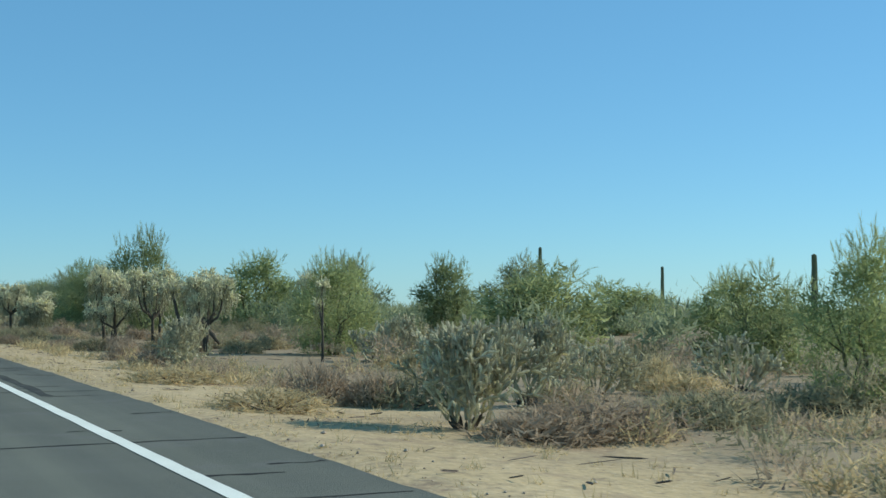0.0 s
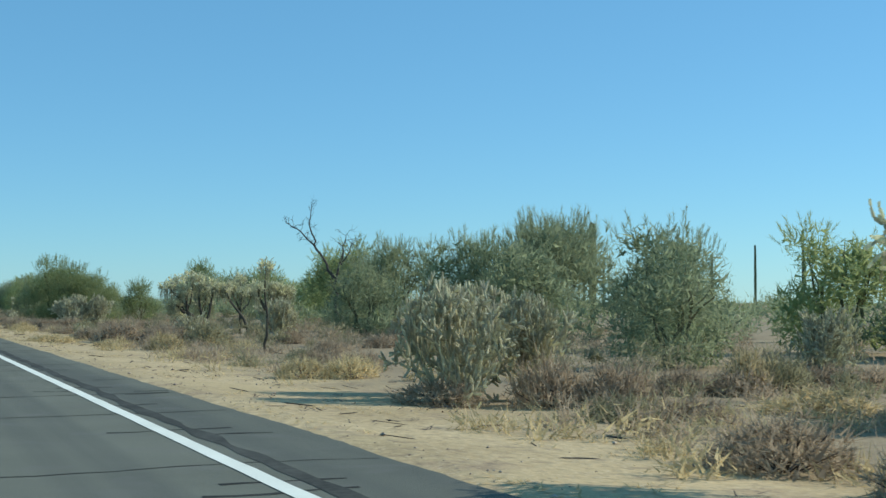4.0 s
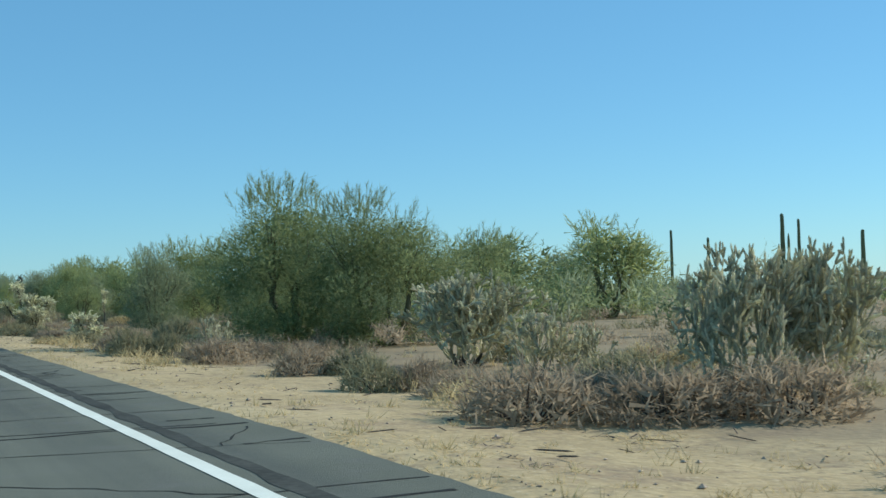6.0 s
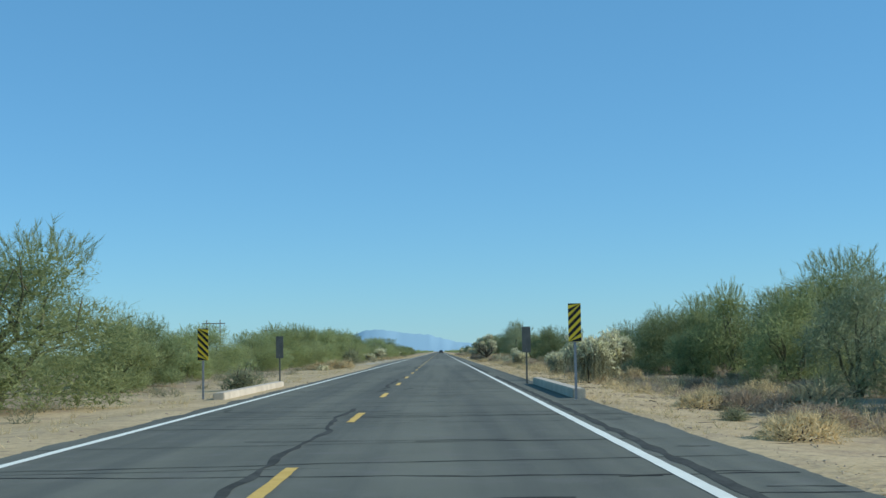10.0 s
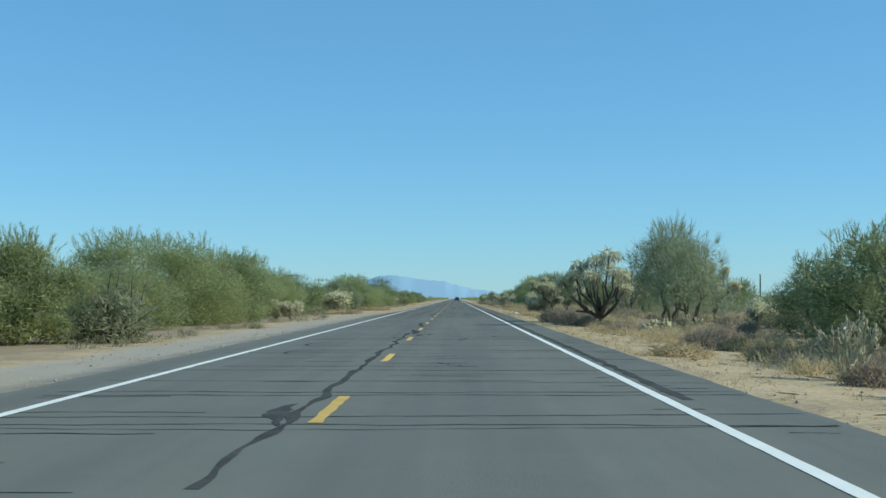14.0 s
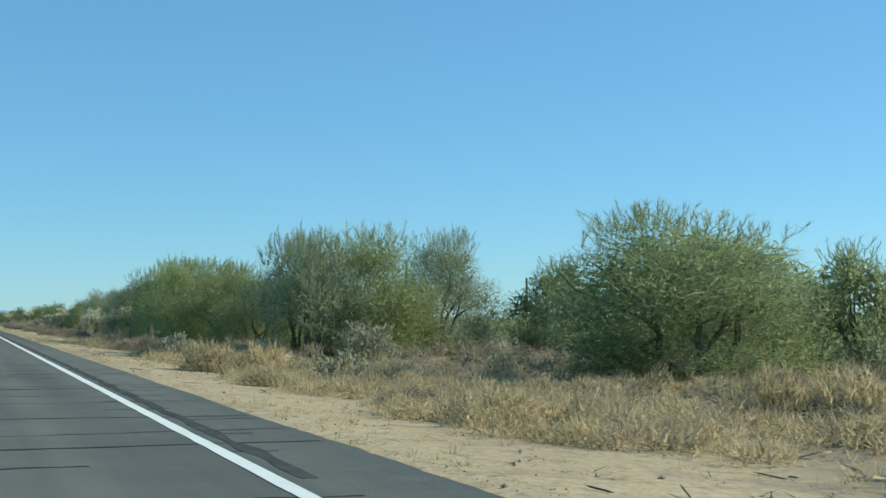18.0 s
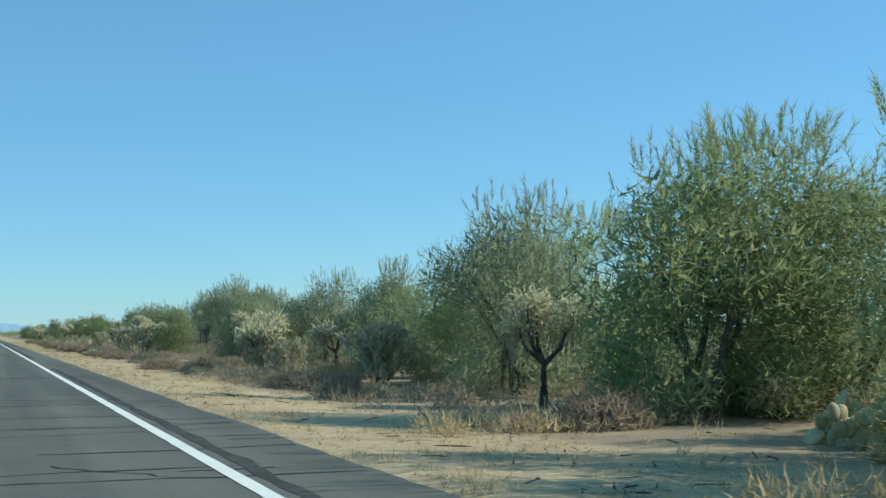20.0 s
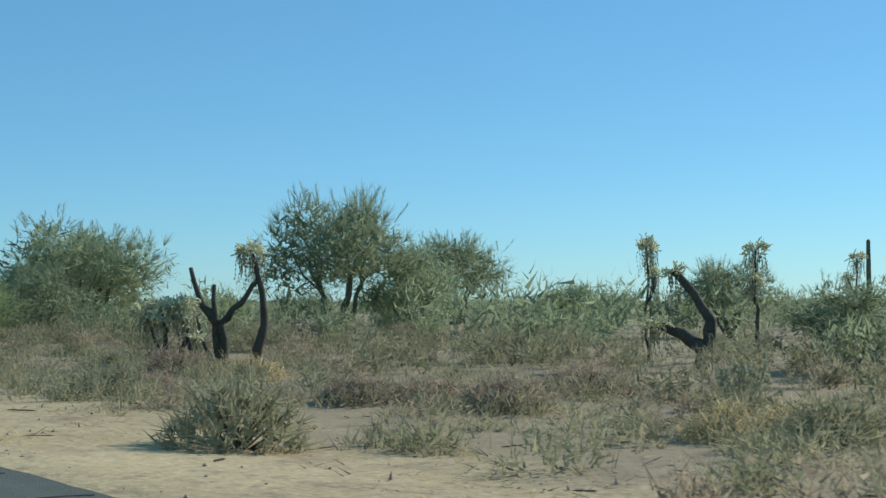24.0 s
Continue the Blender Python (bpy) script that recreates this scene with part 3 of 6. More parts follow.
# ---- plants: one builder for each kind ----
def grow_tree(seed, leaf, height=3.6, spread=1.75, clear=0.25, fill=2500, fine=2900, size=0.096, tips=46, airy=0.0, bark=None, fans=0):
    """Forked stems from the ground under a dense lumpy crown with feathery upright twig tips."""
    rng = np.random.default_rng(seed)
    root = thing("palo_verde_tree", "bushy palo verde tree with fine green twigs and leaves", "tree", "palo verde trees beside the road")
    lobes = [(0, 0, height * 0.55, spread * 0.6, 1.0)]
    for i in range(7):
        w = 2 * math.pi * i / 7 + rng.uniform(-0.35, 0.35)
        k = spread * rng.uniform(0.45, 0.66)
        lobes.append((math.cos(w) * k, math.sin(w) * k, height * rng.uniform(0.26 + clear * 0.6, 0.58), spread * rng.uniform(0.34, 0.48), rng.uniform(0.9, 1.25)))
    for i in range(4):
        w = 2 * math.pi * i / 4 + rng.uniform(-0.6, 0.6)
        k = spread * rng.uniform(0.12, 0.42)
        lobes.append((math.cos(w) * k, math.sin(w) * k, height * rng.uniform(0.66, 0.80), spread * rng.uniform(0.26, 0.36), rng.uniform(0.9, 1.2)))
    if clear < 0.1:
        for i in range(6):
            w = 2 * math.pi * i / 6 + rng.uniform(-0.4, 0.4)
            k = spread * rng.uniform(0.4, 0.62)
            lobes.append((math.cos(w) * k, math.sin(w) * k, height * 0.13, spread * rng.uniform(0.30, 0.38), 0.95))
    cs, outs = inside(rng, lobes, 60, 0.3)
    s = Shape()
    for i in range(5):
        w = 2 * math.pi * i / 5 + rng.uniform(-0.5, 0.5)
        mid = np.array([math.cos(w) * spread * 0.26, math.sin(w) * spread * 0.26, height * rng.uniform(0.28, 0.4)])
        foot = np.array([math.cos(w) * 0.08, math.sin(w) * 0.08, -0.08])
        r = 0.016 * height
        s.tube(bent(rng, foot, mid, 4, 0.1), [r, r * 0.9, r * 0.8, r * 0.7, r * 0.62], 6)
        near = cs[np.argsort(np.linalg.norm(cs - mid * np.array([2.2, 2.2, 1.9]), axis=1))[:3]]
        for q in near:
            s.tube(bent(rng, mid, q, 3, 0.12), [r * 0.5, r * 0.36, r * 0.24, r * 0.10], 4)
    part("trunk", s, bark or GREY_BARK, root, "grey-green forked stems")
    s = Shape()
    core = [(x, y, z, r * 0.86, k) for x, y, z, r, k in lobes]
    p, d = inside(rng, core, int(1.5 * fill * (1 - airy)), 0.5)
    s.tris(patches(rng, p, d, size * 1.25, 0.6, 0.20))
    p, d = inside(rng, lobes, int(2.6 * fill * (1 - airy * 0.5)), 0.36)
    s.tris(patches(rng, p, d, size, 0.75, 0.10))
    p, d = inside(rng, lobes, int(1.6 * fine), 0.24)
    s.tris(patches(rng, p[::2], d[::2], size * 0.65, 0.85, 0.10))
    s.tris(twigs(rng, p[1::2], d[1::2] * 0.5, 1, 0.06 * height, 0.010, 0.75, 0.5))
    high = np.argsort(-(p[:, 2] + 0.25 * np.hypot(p[:, 0], p[:, 1]) + rng.uniform(0, 0.25 * height, len(p))))[:tips]
    for q, o in zip(p[high], d[high]):
        e = o * 0.45 + rng.normal(0, 0.22, 3) + np.array([0, 0, 0.9])
        e /= np.linalg.norm(e)
        ln = height * rng.uniform(0.06, 0.14)
        up = q + e * ln * np.linspace(0.0, 0.85, 7)[:, None]
        s.tris(twigs(rng, up, np.repeat([e * 1.4], 7, 0), 4, ln * 0.42, 0.011, 0.25, 0.5))
    if fans:
        p, d = inside(rng, lobes, fans, 0.3)
        s.tris(twigs(rng, p, d * 0.6 + np.array([0, 0, 0.8]), 34, 0.12 * height, 0.008, 0.0, 0.33))
    part("crown", s, leaf, root)
    return root, spread, height


def grow_bush(seed, leaf, name="creosote_bush", label="low rounded green creosote bush", group="green bushes on the shoulder", n=46, size=0.05):
    rng = np.random.default_rng(seed)
    root = thing(name, label, "bush", group)
    d = rng.normal(0, 1, (n, 3))
    d[:, 2] = np.abs(d[:, 2])
    d /= np.linalg.norm(d, axis=1, keepdims=True)
    cs = d * rng.uniform(0.45, 0.95, (n, 1)) * np.array([0.5, 0.5, 0.86]) + np.array([0, 0, 0.08])
    s = Shape()
    for q in cs[:22]:
        s.tube(bent(rng, (rng.normal(0, 0.03), rng.normal(0, 0.03), -0.06), q, 3, 0.1), [0.012, 0.010, 0.007, 0.003], 4)
    part("woody_base", s, BARK, root)
    s = Shape()
    k = rng.normal(0, 1, (1500, 3))
    k[:, 2] = np.abs(k[:, 2])
    k /= np.linalg.norm(k, axis=1, keepdims=True)
    lump = np.array([[0.8 + 0.3 * noise.noise(Vector(q) * 2.2 + Vector((seed, 0, 0)))] for q in k])
    s.tris(patches(rng, k[:700] * lump[:700] * rng.uniform(0.4, 0.9, (700, 1)) * np.array([0.5, 0.5, 0.86]), k[:700], 0.08, 0.6))
    s.tris(patches(rng, k[700:] * lump[700:] * rng.uniform(0.8, 1.05, (800, 1)) * np.array([0.5, 0.5, 0.86]), k[700:], 0.05, 0.7))
    s.tris(twigs(rng, cs, d * 0.8, 10, 0.2, 0.008, 0.9))
    part("crown", s, leaf, root)
    return root


def grow_bursage(seed, material, name="bursage_shrub", label="dry grey-brown bursage shrub, a low twiggy mound", group="dry shrubs on the roadside", rise=0.5):
    """A low mound of dry twigs, 1 m across and 0.5 m high."""
    rng = np.random.default_rng(seed)
    root = thing(name, label, "shrub", group)
    n = 56
    d = rng.normal(0, 1, (n, 3))
    d[:, 2] = np.abs(d[:, 2])
    d /= np.linalg.norm(d, axis=1, keepdims=True)
    cs = d * rng.uniform(0.3, 0.85, (n, 1)) * np.array([0.5, 0.5, 0.42]) + np.array([0, 0, 0.03])
    s = Shape()
    s.spindles(np.repeat([[0, 0, -0.05]], 26, 0) + rng.normal(0, 0.03, (26, 3)) * np.array([1, 1, 0.2]), cs[:26], 0.006, 3)
    part("woody_base", s, DEAD_WOOD, root)
    s = Shape()
    s.tris(twigs(rng, cs, d, 9, 0.17, 0.010, rise, 0.75))
    k = rng.normal(0, 1, (620, 3))
    k[:, 2] = np.abs(k[:, 2])
    k /= np.linalg.norm(k, axis=1, keepdims=True)
    s.tris(patches(rng, k * rng.uniform(0.55, 1.0, (620, 1)) * np.array([0.48, 0.48, 0.40]), k, 0.075, 0.8, 0.09))
    s.tris(patches(rng, k[:220] * np.array([0.38, 0.38, 0.31]), k[:220], 0.10, 0.6, 0.14))
    tagged(part("twig_mound", s, material, root), kind="stuff")
    return root


def cholla_head(rng, joints, fruit, c, r, n, hang):
    """A shaggy tuft of pale joints that fork like antlers, with chains of fruit hanging below it."""
    a, b, rad = [], [], []
    for _ in range(n):
        w, k = rng.uniform(0, 2 * math.pi), rng.random() ** 0.6
        d = np.array([math.cos(w) * (0.35 + 0.75 * k), math.sin(w) * (0.35 + 0.75 * k), rng.normal(0.42, 0.38)])
        d /= np.linalg.norm(d)
        p = c + np.array([math.cos(w) * r * k * 0.8, math.sin(w) * r * k * 0.8, r * (0.55 - 0.55 * k * k) - rng.random() * 0.55 * r])
        for i in range(1 + int(rng.random() < 0.8) + int(rng.random() < 0.4)):
            e = d + rng.normal(0, 0.45, 3) - np.array([0, 0, 0.10 * i])
            e /= np.linalg.norm(e)
            q = p + e * rng.uniform(0.06, 0.12)
            a.append(p)
            b.append(q)
            rad.append(rng.uniform(0.013, 0.021))
            if rng.random() < 0.45:
                f = e + rng.normal(0, 0.6, 3)
                a.append(q - e * 0.01)
                b.append(q + f / np.linalg.norm(f) * rng.uniform(0.04, 0.08))
                rad.append(rng.uniform(0.011, 0.017))
            p = q - e * 0.012
    joints.spindles(a, b, rad, 3)
    a, b, rad = [], [], []
    for _ in range(hang):
        w = rng.uniform(0, 2 * math.pi)
        k = rng.uniform(0.2, 1.1) * r
        p = c + np.array([math.cos(w) * k, math.sin(w) * k, rng.uniform(-0.15, 0.05)])
        for _ in range(int(rng.integers(2, 8))):
            q = p + np.array([rng.normal(0, 0.022), rng.normal(0, 0.022), -rng.uniform(0.07, 0.115)])
            a.append(p)
            b.append(q)
            rad.append(rng.uniform(0.012, 0.019))
            p = q + np.array([0, 0, 0.008])
    if a:
        fruit.spikes(a, b, np.array(rad) * 1.15)


def grow_cholla(seed, limbs, label="chain-fruit cholla with dark limbs and pale hanging joints", thick=0.075, dense=1.0, tufts_each=1):
    """limbs: paths of (across, deep, up) from the foot to a tuft, and the tuft's radius."""
    rng = np.random.default_rng(seed)
    root = thing("chain_cholla", label, "cactus", "chain-fruit chollas beside the road")
    joints, fruit = Shape(), Shape()
    for path, r in limbs:
        pts = []
        for a, b in zip(path, path[1:]):
            pts += bent(rng, a, b, 3, 0.07)[:-1]
        pts.append(np.array(path[-1], float))
        n = len(pts)
        wood = Shape()
        wood.tube(pts, [thick * (1 - 0.62 * i / (n - 1)) * rng.uniform(0.88, 1.12) for i in range(n)], 7)
        part("limb" if root.children else "trunk", wood, BARK, root, "dark bare stem", True)
        if r <= 0:
            continue
        c = np.array(path[-1], float)
        cholla_head(rng, joints, fruit, c, r, int(105 * dense * (r / 0.4)), int(58 * dense * (r / 0.4)))
        for _ in range(tufts_each):
            q = pts[int(rng.integers(n // 2, n))] + rng.normal(0, 0.2, 3) * np.array([1, 1, 0.5])
            cholla_head(rng, joints, fruit, q, r * 0.7, int(30 * dense), int(18 * dense))
    if joints.n:
        tagged(part("spiny_crown", joints, JOINT, root, "pale straw spiny joints"), kind="stuff")
        tagged(part("fruit_curtain", fruit, FRUIT, root, "hanging chains of spiny fruit"), kind="stuff")
    return root


def random_limbs(seed, height=2.5, reach=0.85, count=4):
    rng = np.random.default_rng(seed)
    fork = height * rng.uniform(0.22, 0.4)
    top = np.array([rng.normal(0, 0.08), rng.normal(0, 0.08), fork])
    limbs = []
    for i in range(count):
        w = 2 * math.pi * i / count + rng.uniform(-0.5, 0.5)
        k = reach * rng.uniform(0.45, 1.0)
        end = (math.cos(w) * k, math.sin(w) * k, height * rng.uniform(0.62, 0.9))
        mid = (math.cos(w) * k * 0.6 + rng.normal(0, 0.05), math.sin(w) * k * 0.6, fork + (end[2] - fork) * rng.uniform(0.3, 0.5))
        limbs.append(([(0, 0, -0.12), tuple(top * 0.5), tuple(top), mid, end], rng.uniform(0.30, 0.44)))
    return limbs


def grow_staghorn(seed, stems=13, tall=False, label="grey-green staghorn cholla with many upright spiny stems"):
    """About 1.2 m high and 1 m across."""
    rng = np.random.default_rng(seed)
    root = thing("staghorn_cholla", label, "cactus", "staghorn chollas on the roadside")
    top, thick = (6, 0.016) if tall else (4, 0.022)
    wood, green = ([], [], []), ([], [], [])

    def joint(rows, p, q, r):
        rows[0].append(p)
        rows[1].append(q)
        rows[2].append(r)

    def grow(p, d, level):
        q = p + d * rng.uniform(0.12, 0.25) * (1 - 0.07 * level)
        joint(wood if level < 1 else green, p, q, thick * (1 - 0.06 * level))
        if rng.random() < 0.45:
            e = d + rng.normal(0, 0.7, 3)
            joint(green, q, q + e / np.linalg.norm(e) * rng.uniform(0.06, 0.13), thick * 0.72)
        if level >= top:
            for _ in range(int(rng.integers(2, 5))):
                e = d + rng.normal(0, 0.6, 3)
                joint(green, q - d * 0.01, q + e / np.linalg.norm(e) * rng.uniform(0.05, 0.11), thick * 0.68)
            return
        for _ in range(1 + int(rng.random() < 0.5) + int(rng.random() < (0.12 if tall else 0.22))):
            e = d + rng.normal(0, 0.42, 3) + np.array([0, 0, 0.2])
            grow(q - d * 0.01, e / np.linalg.norm(e), level + 1)

    for i in range(stems):
        w = 2.4 * i + rng.uniform(-0.5, 0.5)
        d = np.array([math.cos(w) * 0.8, math.sin(w) * 0.8, rng.uniform(0.3, 1.5)])
        grow(np.array([math.cos(w) * 0.05, math.sin(w) * 0.05, -0.06]), d / np.linalg.norm(d), 0)
    low, high = Shape(), Shape()
    low.spindles(*wood, 5)
    tagged(part("woody_base", low, BARK, root, "dark woody base stems"), kind="stuff")
    high.spindles(*green, 4)
    tagged(part("upright_joints", high, STAG, root), kind="stuff")
    return root


def grow_pear(seed):
    rng = np.random.default_rng(seed)
    root = thing("prickly_pear", "clump of prickly pear cactus with pale flat pads", "cactus", "prickly pears on the roadside")
    bm = bmesh.new()
    bmesh.ops.create_icosphere(bm, subdivisions=2, radius=1)
    bm.verts.index_update()
    ball = np.array([v.co[:] for v in bm.verts])
    faces = [[v.index for v in f.verts] for f in bm.faces]
    bm.free()
    tops, meshes = [(np.array([rng.uniform(-0.27, 0.27), rng.uniform(-0.27, 0.27), 0.0]), 0) for _ in range(22)], 0
    while tops and meshes < 80:
        p, level = tops.pop(0)
        meshes += 1
        h = rng.uniform(0.05, 0.07) * (1 - 0.08 * level)
        rot = Euler((rng.normal(0, 0.55), rng.normal(0, 0.55), rng.uniform(0, 6.28))).to_matrix()
        m = np.array(rot)
        v = ball * np.array([h * 0.8, 0.016, h]) + np.array([0, 0, h * 0.9])
        s = Shape()
        s.add(v @ m.T + p, faces)
        part("pad", s, PAD, root, "", True)
        tip = m @ np.array([rng.normal(0, 0.04), 0, h * 1.8]) + p
        if level < 2:
            tops += [(tip, level + 1)] * int(rng.integers(1, 3))
    return root


def grow_saguaro(seed, height, radius, arms=()):
    """A ribbed column; arms: (turn, height of the joint, height of the tip)."""
    rng = np.random.default_rng(seed)
    tall = "short" if height < 1.5 else "tall"
    root = thing("saguaro", f"{tall} dark green ribbed saguaro cactus column", "cactus", "saguaros among the scrub")

    def column(path, rad):
        s, ribs = Shape(), 12
        rows = []
        n = len(path)
        for i, p in enumerate(path):
            k = i / (n - 1)
            r = rad * (0.82 + 0.25 * math.sin(math.pi * min(1, k * 1.15))) * (1 if k < 0.9 else max(0.12, math.sqrt(max(0, 1 - ((k - 0.9) / 0.1) ** 2))))
            for j in range(ribs * 2):
                w = math.pi * j / ribs
                q = r * (1.0 if j % 2 else 0.84)
                rows.append((p[0] + math.cos(w) * q, p[1] + math.sin(w) * q, p[2]))
        m = ribs * 2
        f = [[i * m + j, i * m + (j + 1) % m, (i + 1) * m + (j + 1) % m, (i + 1) * m + j] for i in range(n - 1) for j in range(m)]
        f.append([(n - 1) * m + j for j in range(m)])
        s.add(rows, f)
        return s

    zs = [-0.1 + (height + 0.1) * i / 12 for i in range(11)] + [height * 0.96, height * 0.985, height]
    part("column", column([(0.01 * rng.normal(), 0.01 * rng.normal(), z) for z in zs], radius), SAGUARO, root)
    for turn, z0, z1 in arms:
        c, d = math.cos(turn), math.sin(turn)
        path = []
        for i in range(7):
            w = math.pi / 2 * i / 6
            path.append((c * (radius * 0.5 + 0.5 * math.sin(w)), d * (radius * 0.5 + 0.5 * math.sin(w)), z0 + 0.35 * (1 - math.cos(w))))
        path += [(path[-1][0], path[-1][1], path[-1][2] + (z1 - path[-1][2]) * i / 8) for i in range(1, 9)]
        s = Shape()
        s.tube(path, [radius * 0.62] * 12 + [radius * 0.55, radius * 0.4, radius * 0.15], 9)
        part("arm", s, SAGUARO, root, "", True)
    return root


def grow_dead_tree(seed, limbs, label="bare dead tree with forked grey limbs and thin twigs"):
    """limbs: paths of (across, deep, up) and the radius at their foot."""
    rng = np.random.default_rng(seed)
    root = thing("dead_tree", label, "tree")
    for path, r in limbs:
        pts = []
        for a, b in zip(path, path[1:]):
            pts += bent(rng, a, b, 4, 0.08)[:-1]
        pts.append(np.array(path[-1], float))
        n = len(pts)
        s = Shape()
        s.tube(pts, [0.8 * r * (1 - 0.74 * i / (n - 1)) for i in range(n)], 7)
        part("limb" if root.children else "trunk", s, DEAD_WOOD, root, "", True)
        for i in range(n // 2, n):
            for _ in range(2):
                d = rng.normal(0, 0.6, 3) + np.array([0, 0, 0.55])
                d /= np.linalg.norm(d)
                ln = rng.uniform(0.25, 0.7)
                mid = pts[i] + d * ln * 0.5
                twiggy = Shape()
                twiggy.tube(bent(rng, pts[i], pts[i] + d * ln, 3, 0.15), [r * 0.16, r * 0.13, r * 0.09, r * 0.04], 4)
                for _ in range(2):
                    e = d + rng.normal(0, 0.6, 3)
                    twiggy.tube(bent(rng, mid, mid + e / np.linalg.norm(e) * ln * 0.5, 2, 0.15), [r * 0.09, r * 0.06, r * 0.03], 3)
                part("branch", twiggy, DEAD_WOOD, root)
    return root


# ---- placing: each kind has a few forms, which are set down again and again ----
class Forms:
    """The first of a form is set down itself, the others are copies; each is scaled to its height and width."""

    def __init__(self):
        self.items, self.used = {}, set()

    def put(self, key, make, x, y, h, w, turn, slim=0.0):
        if key not in self.items:
            ob = make()
            v = np.concatenate([np.array([q.co[:] for q in c.data.vertices]) for c in ob.children])
            self.items[key] = (ob, 2 * np.percentile(np.hypot(v[:, 0], v[:, 1]), 97), np.percentile(v[:, 2], 99.6))
        ob, wide, tall = self.items[key]
        sz = h / tall
        sx = w / wide
        if slim:
            sx = min(max(sx, sz * slim), sz / slim)
        m = Matrix.LocRotScale((x, y, ground_z(x, y)), Euler((0, 0, turn)), (sx, sx, sz))
        if key not in self.used:
            self.used.add(key)
            ob.matrix_basis = m
            return ob
        k = ob.scale
        return copy_thing(ob, m @ Matrix.Diagonal((1 / k[0], 1 / k[1], 1 / k[2], 1)))


FORMS = Forms()
COUNT = [0]


def stand(x, y, sx, sz, turn, sink=0.0):
    return Matrix.LocRotScale((x, y, ground_z(x, y) - sink), Euler((0, 0, turn)), (sx, sx, sz))


def spin():
    COUNT[0] += 1
    return (COUNT[0] * 2.399963) % (2 * math.pi)


TREE_FORMS = (
    (LEAF_YELLOW, dict(clear=0.03)),
    (LEAF_GREEN, dict(clear=0.02)),
    (LEAF_GREY, dict(clear=0.04, airy=0.08)),
    (LEAF_YELLOW, dict(clear=0.04, airy=0.1)),
    (LEAF_DARK, dict(clear=0.02)),
    (LEAF_GREY, dict(clear=0.06, airy=0.12)),
    (LEAF_GREY, dict(clear=0.14, airy=0.62, fine=2600, tips=80, fans=150)),
)


def tree(x, y, h, w, form=None):
    """A palo verde of that height and crown width."""
    t = spin()
    i = COUNT[0] % 6 if form is None else form
    far = x > 20.5 or x < -15
    leaf, kw = TREE_FORMS[i]
    w = min(max(w, 0.8 * h), 1.5 * h) * (1.25 if x < 0 or x > 16 else 1.08)
    big = w > 4.6 and not (x > 20.5 or x < -15)
    if far:
        kw = dict(kw, fill=1200, fine=1300, size=0.155, tips=34)
    mid = x > 15.5 and not far and not big
    across = x < 0 and not far and not big
    if across:
        kw = dict(kw, fill=5200, fine=4200, clear=0.0, airy=0.0)
    if mid:
        kw = dict(kw, fill=1600, fine=1700, size=0.124)
    if big:
        kw = dict(kw, height=5.0, spread=2.6, fill=7600, fine=7000, tips=90, size=0.085)
    FORMS.put(("tree", i, far, big, mid, across), lambda: grow_tree(100 + i + 10 * far + 20 * big, leaf, **kw)[0], x, y, h, w, t)


def cholla(x, y, h, w):
    t = spin()
    i = COUNT[0] % 6
    if w < 0.3 * h or (w < 0.36 * h and x > 20):
        stem = [([(0, 0, -0.12), (0.05, 0, 0.8), (-0.03, 0.03, 1.6), (0, 0, 2.4)], 0.24), ([(0, 0, 1.2), (-0.22, 0.05, 1.5), (-0.3, 0, 1.8)], 0.17)]
        FORMS.put(("slim cholla", i % 2), lambda: grow_cholla(240 + i % 2, stem, "slim cholla with a thin dark stem and a small drooping tuft", 0.06, 1.0, 0), x, y, h, w, t, 0.5)
        return
    if h < 1.4 or x < 0 or (h < 2.1 and y > 46):
        FORMS.put(("shaggy cholla", i % 3), lambda: grow_cholla(250 + i % 3, random_limbs(350 + i % 3, 1.15, 0.62, 7), "low shaggy chain-fruit cholla with pale tufts drooping to the ground", 0.05, 1.0, 1), x, y, h, max(w, h), t, 0.62)
        return
    FORMS.put(("cholla", i), lambda: grow_cholla(200 + i, random_limbs(300 + i, 2.35, 0.9, 4 + i % 3), tufts_each=i % 2), x, y, h, max(w * 1.2, 0.6 * h), t, 0.62)


def staghorn(x, y, h, w):
    t = spin()
    i = COUNT[0] % 5
    tall = h > 1.15
    FORMS.put(("staghorn", i % 3 if tall else i, tall), lambda: grow_staghorn(400 + i + 10 * tall, 16 if tall else 10 + i, tall), x, y, h, w * 1.1, t, 0.6)


def bursage(x, y, h, w):
    if 488 < y < 567 and COUNT[0] % 5 < 3:
        straw(x, y, h * 0.85, w)
        return
    t = spin()
    i = COUNT[0] % 5
    n = max(1, math.ceil(w / 1.5))
    for j in range(n):
        k = (j - (n - 1) / 2) * w / n
        FORMS.put(("bursage", (i + j) % 5), lambda: grow_bursage(500 + (i + j) % 5, TWIG if (i + j) % 5 < 3 else OLIVE_TWIG), x + 0.9 * k, y - 0.42 * k, max(h, 0.3) * (1.15 - 0.12 * (j % 2)), w / n * 1.35, t + j)


def straw(x, y, h, w):
    t = spin()
    i = COUNT[0] % 4
    n = max(1, math.ceil(w / 1.5))
    for j in range(n):
        k = (j - (n - 1) / 2) * w / n
        FORMS.put(("straw", (i + j) % 4), lambda: grow_bursage(520 + (i + j) % 4, STRAW, "dry_grass_clump", "clump of yellow dry grass and brittle stems", "dry grass clumps", 1.2), x + 0.9 * k, y - 0.42 * k, max(h, 0.25) * 1.1, w / n * 1.35, t + j)


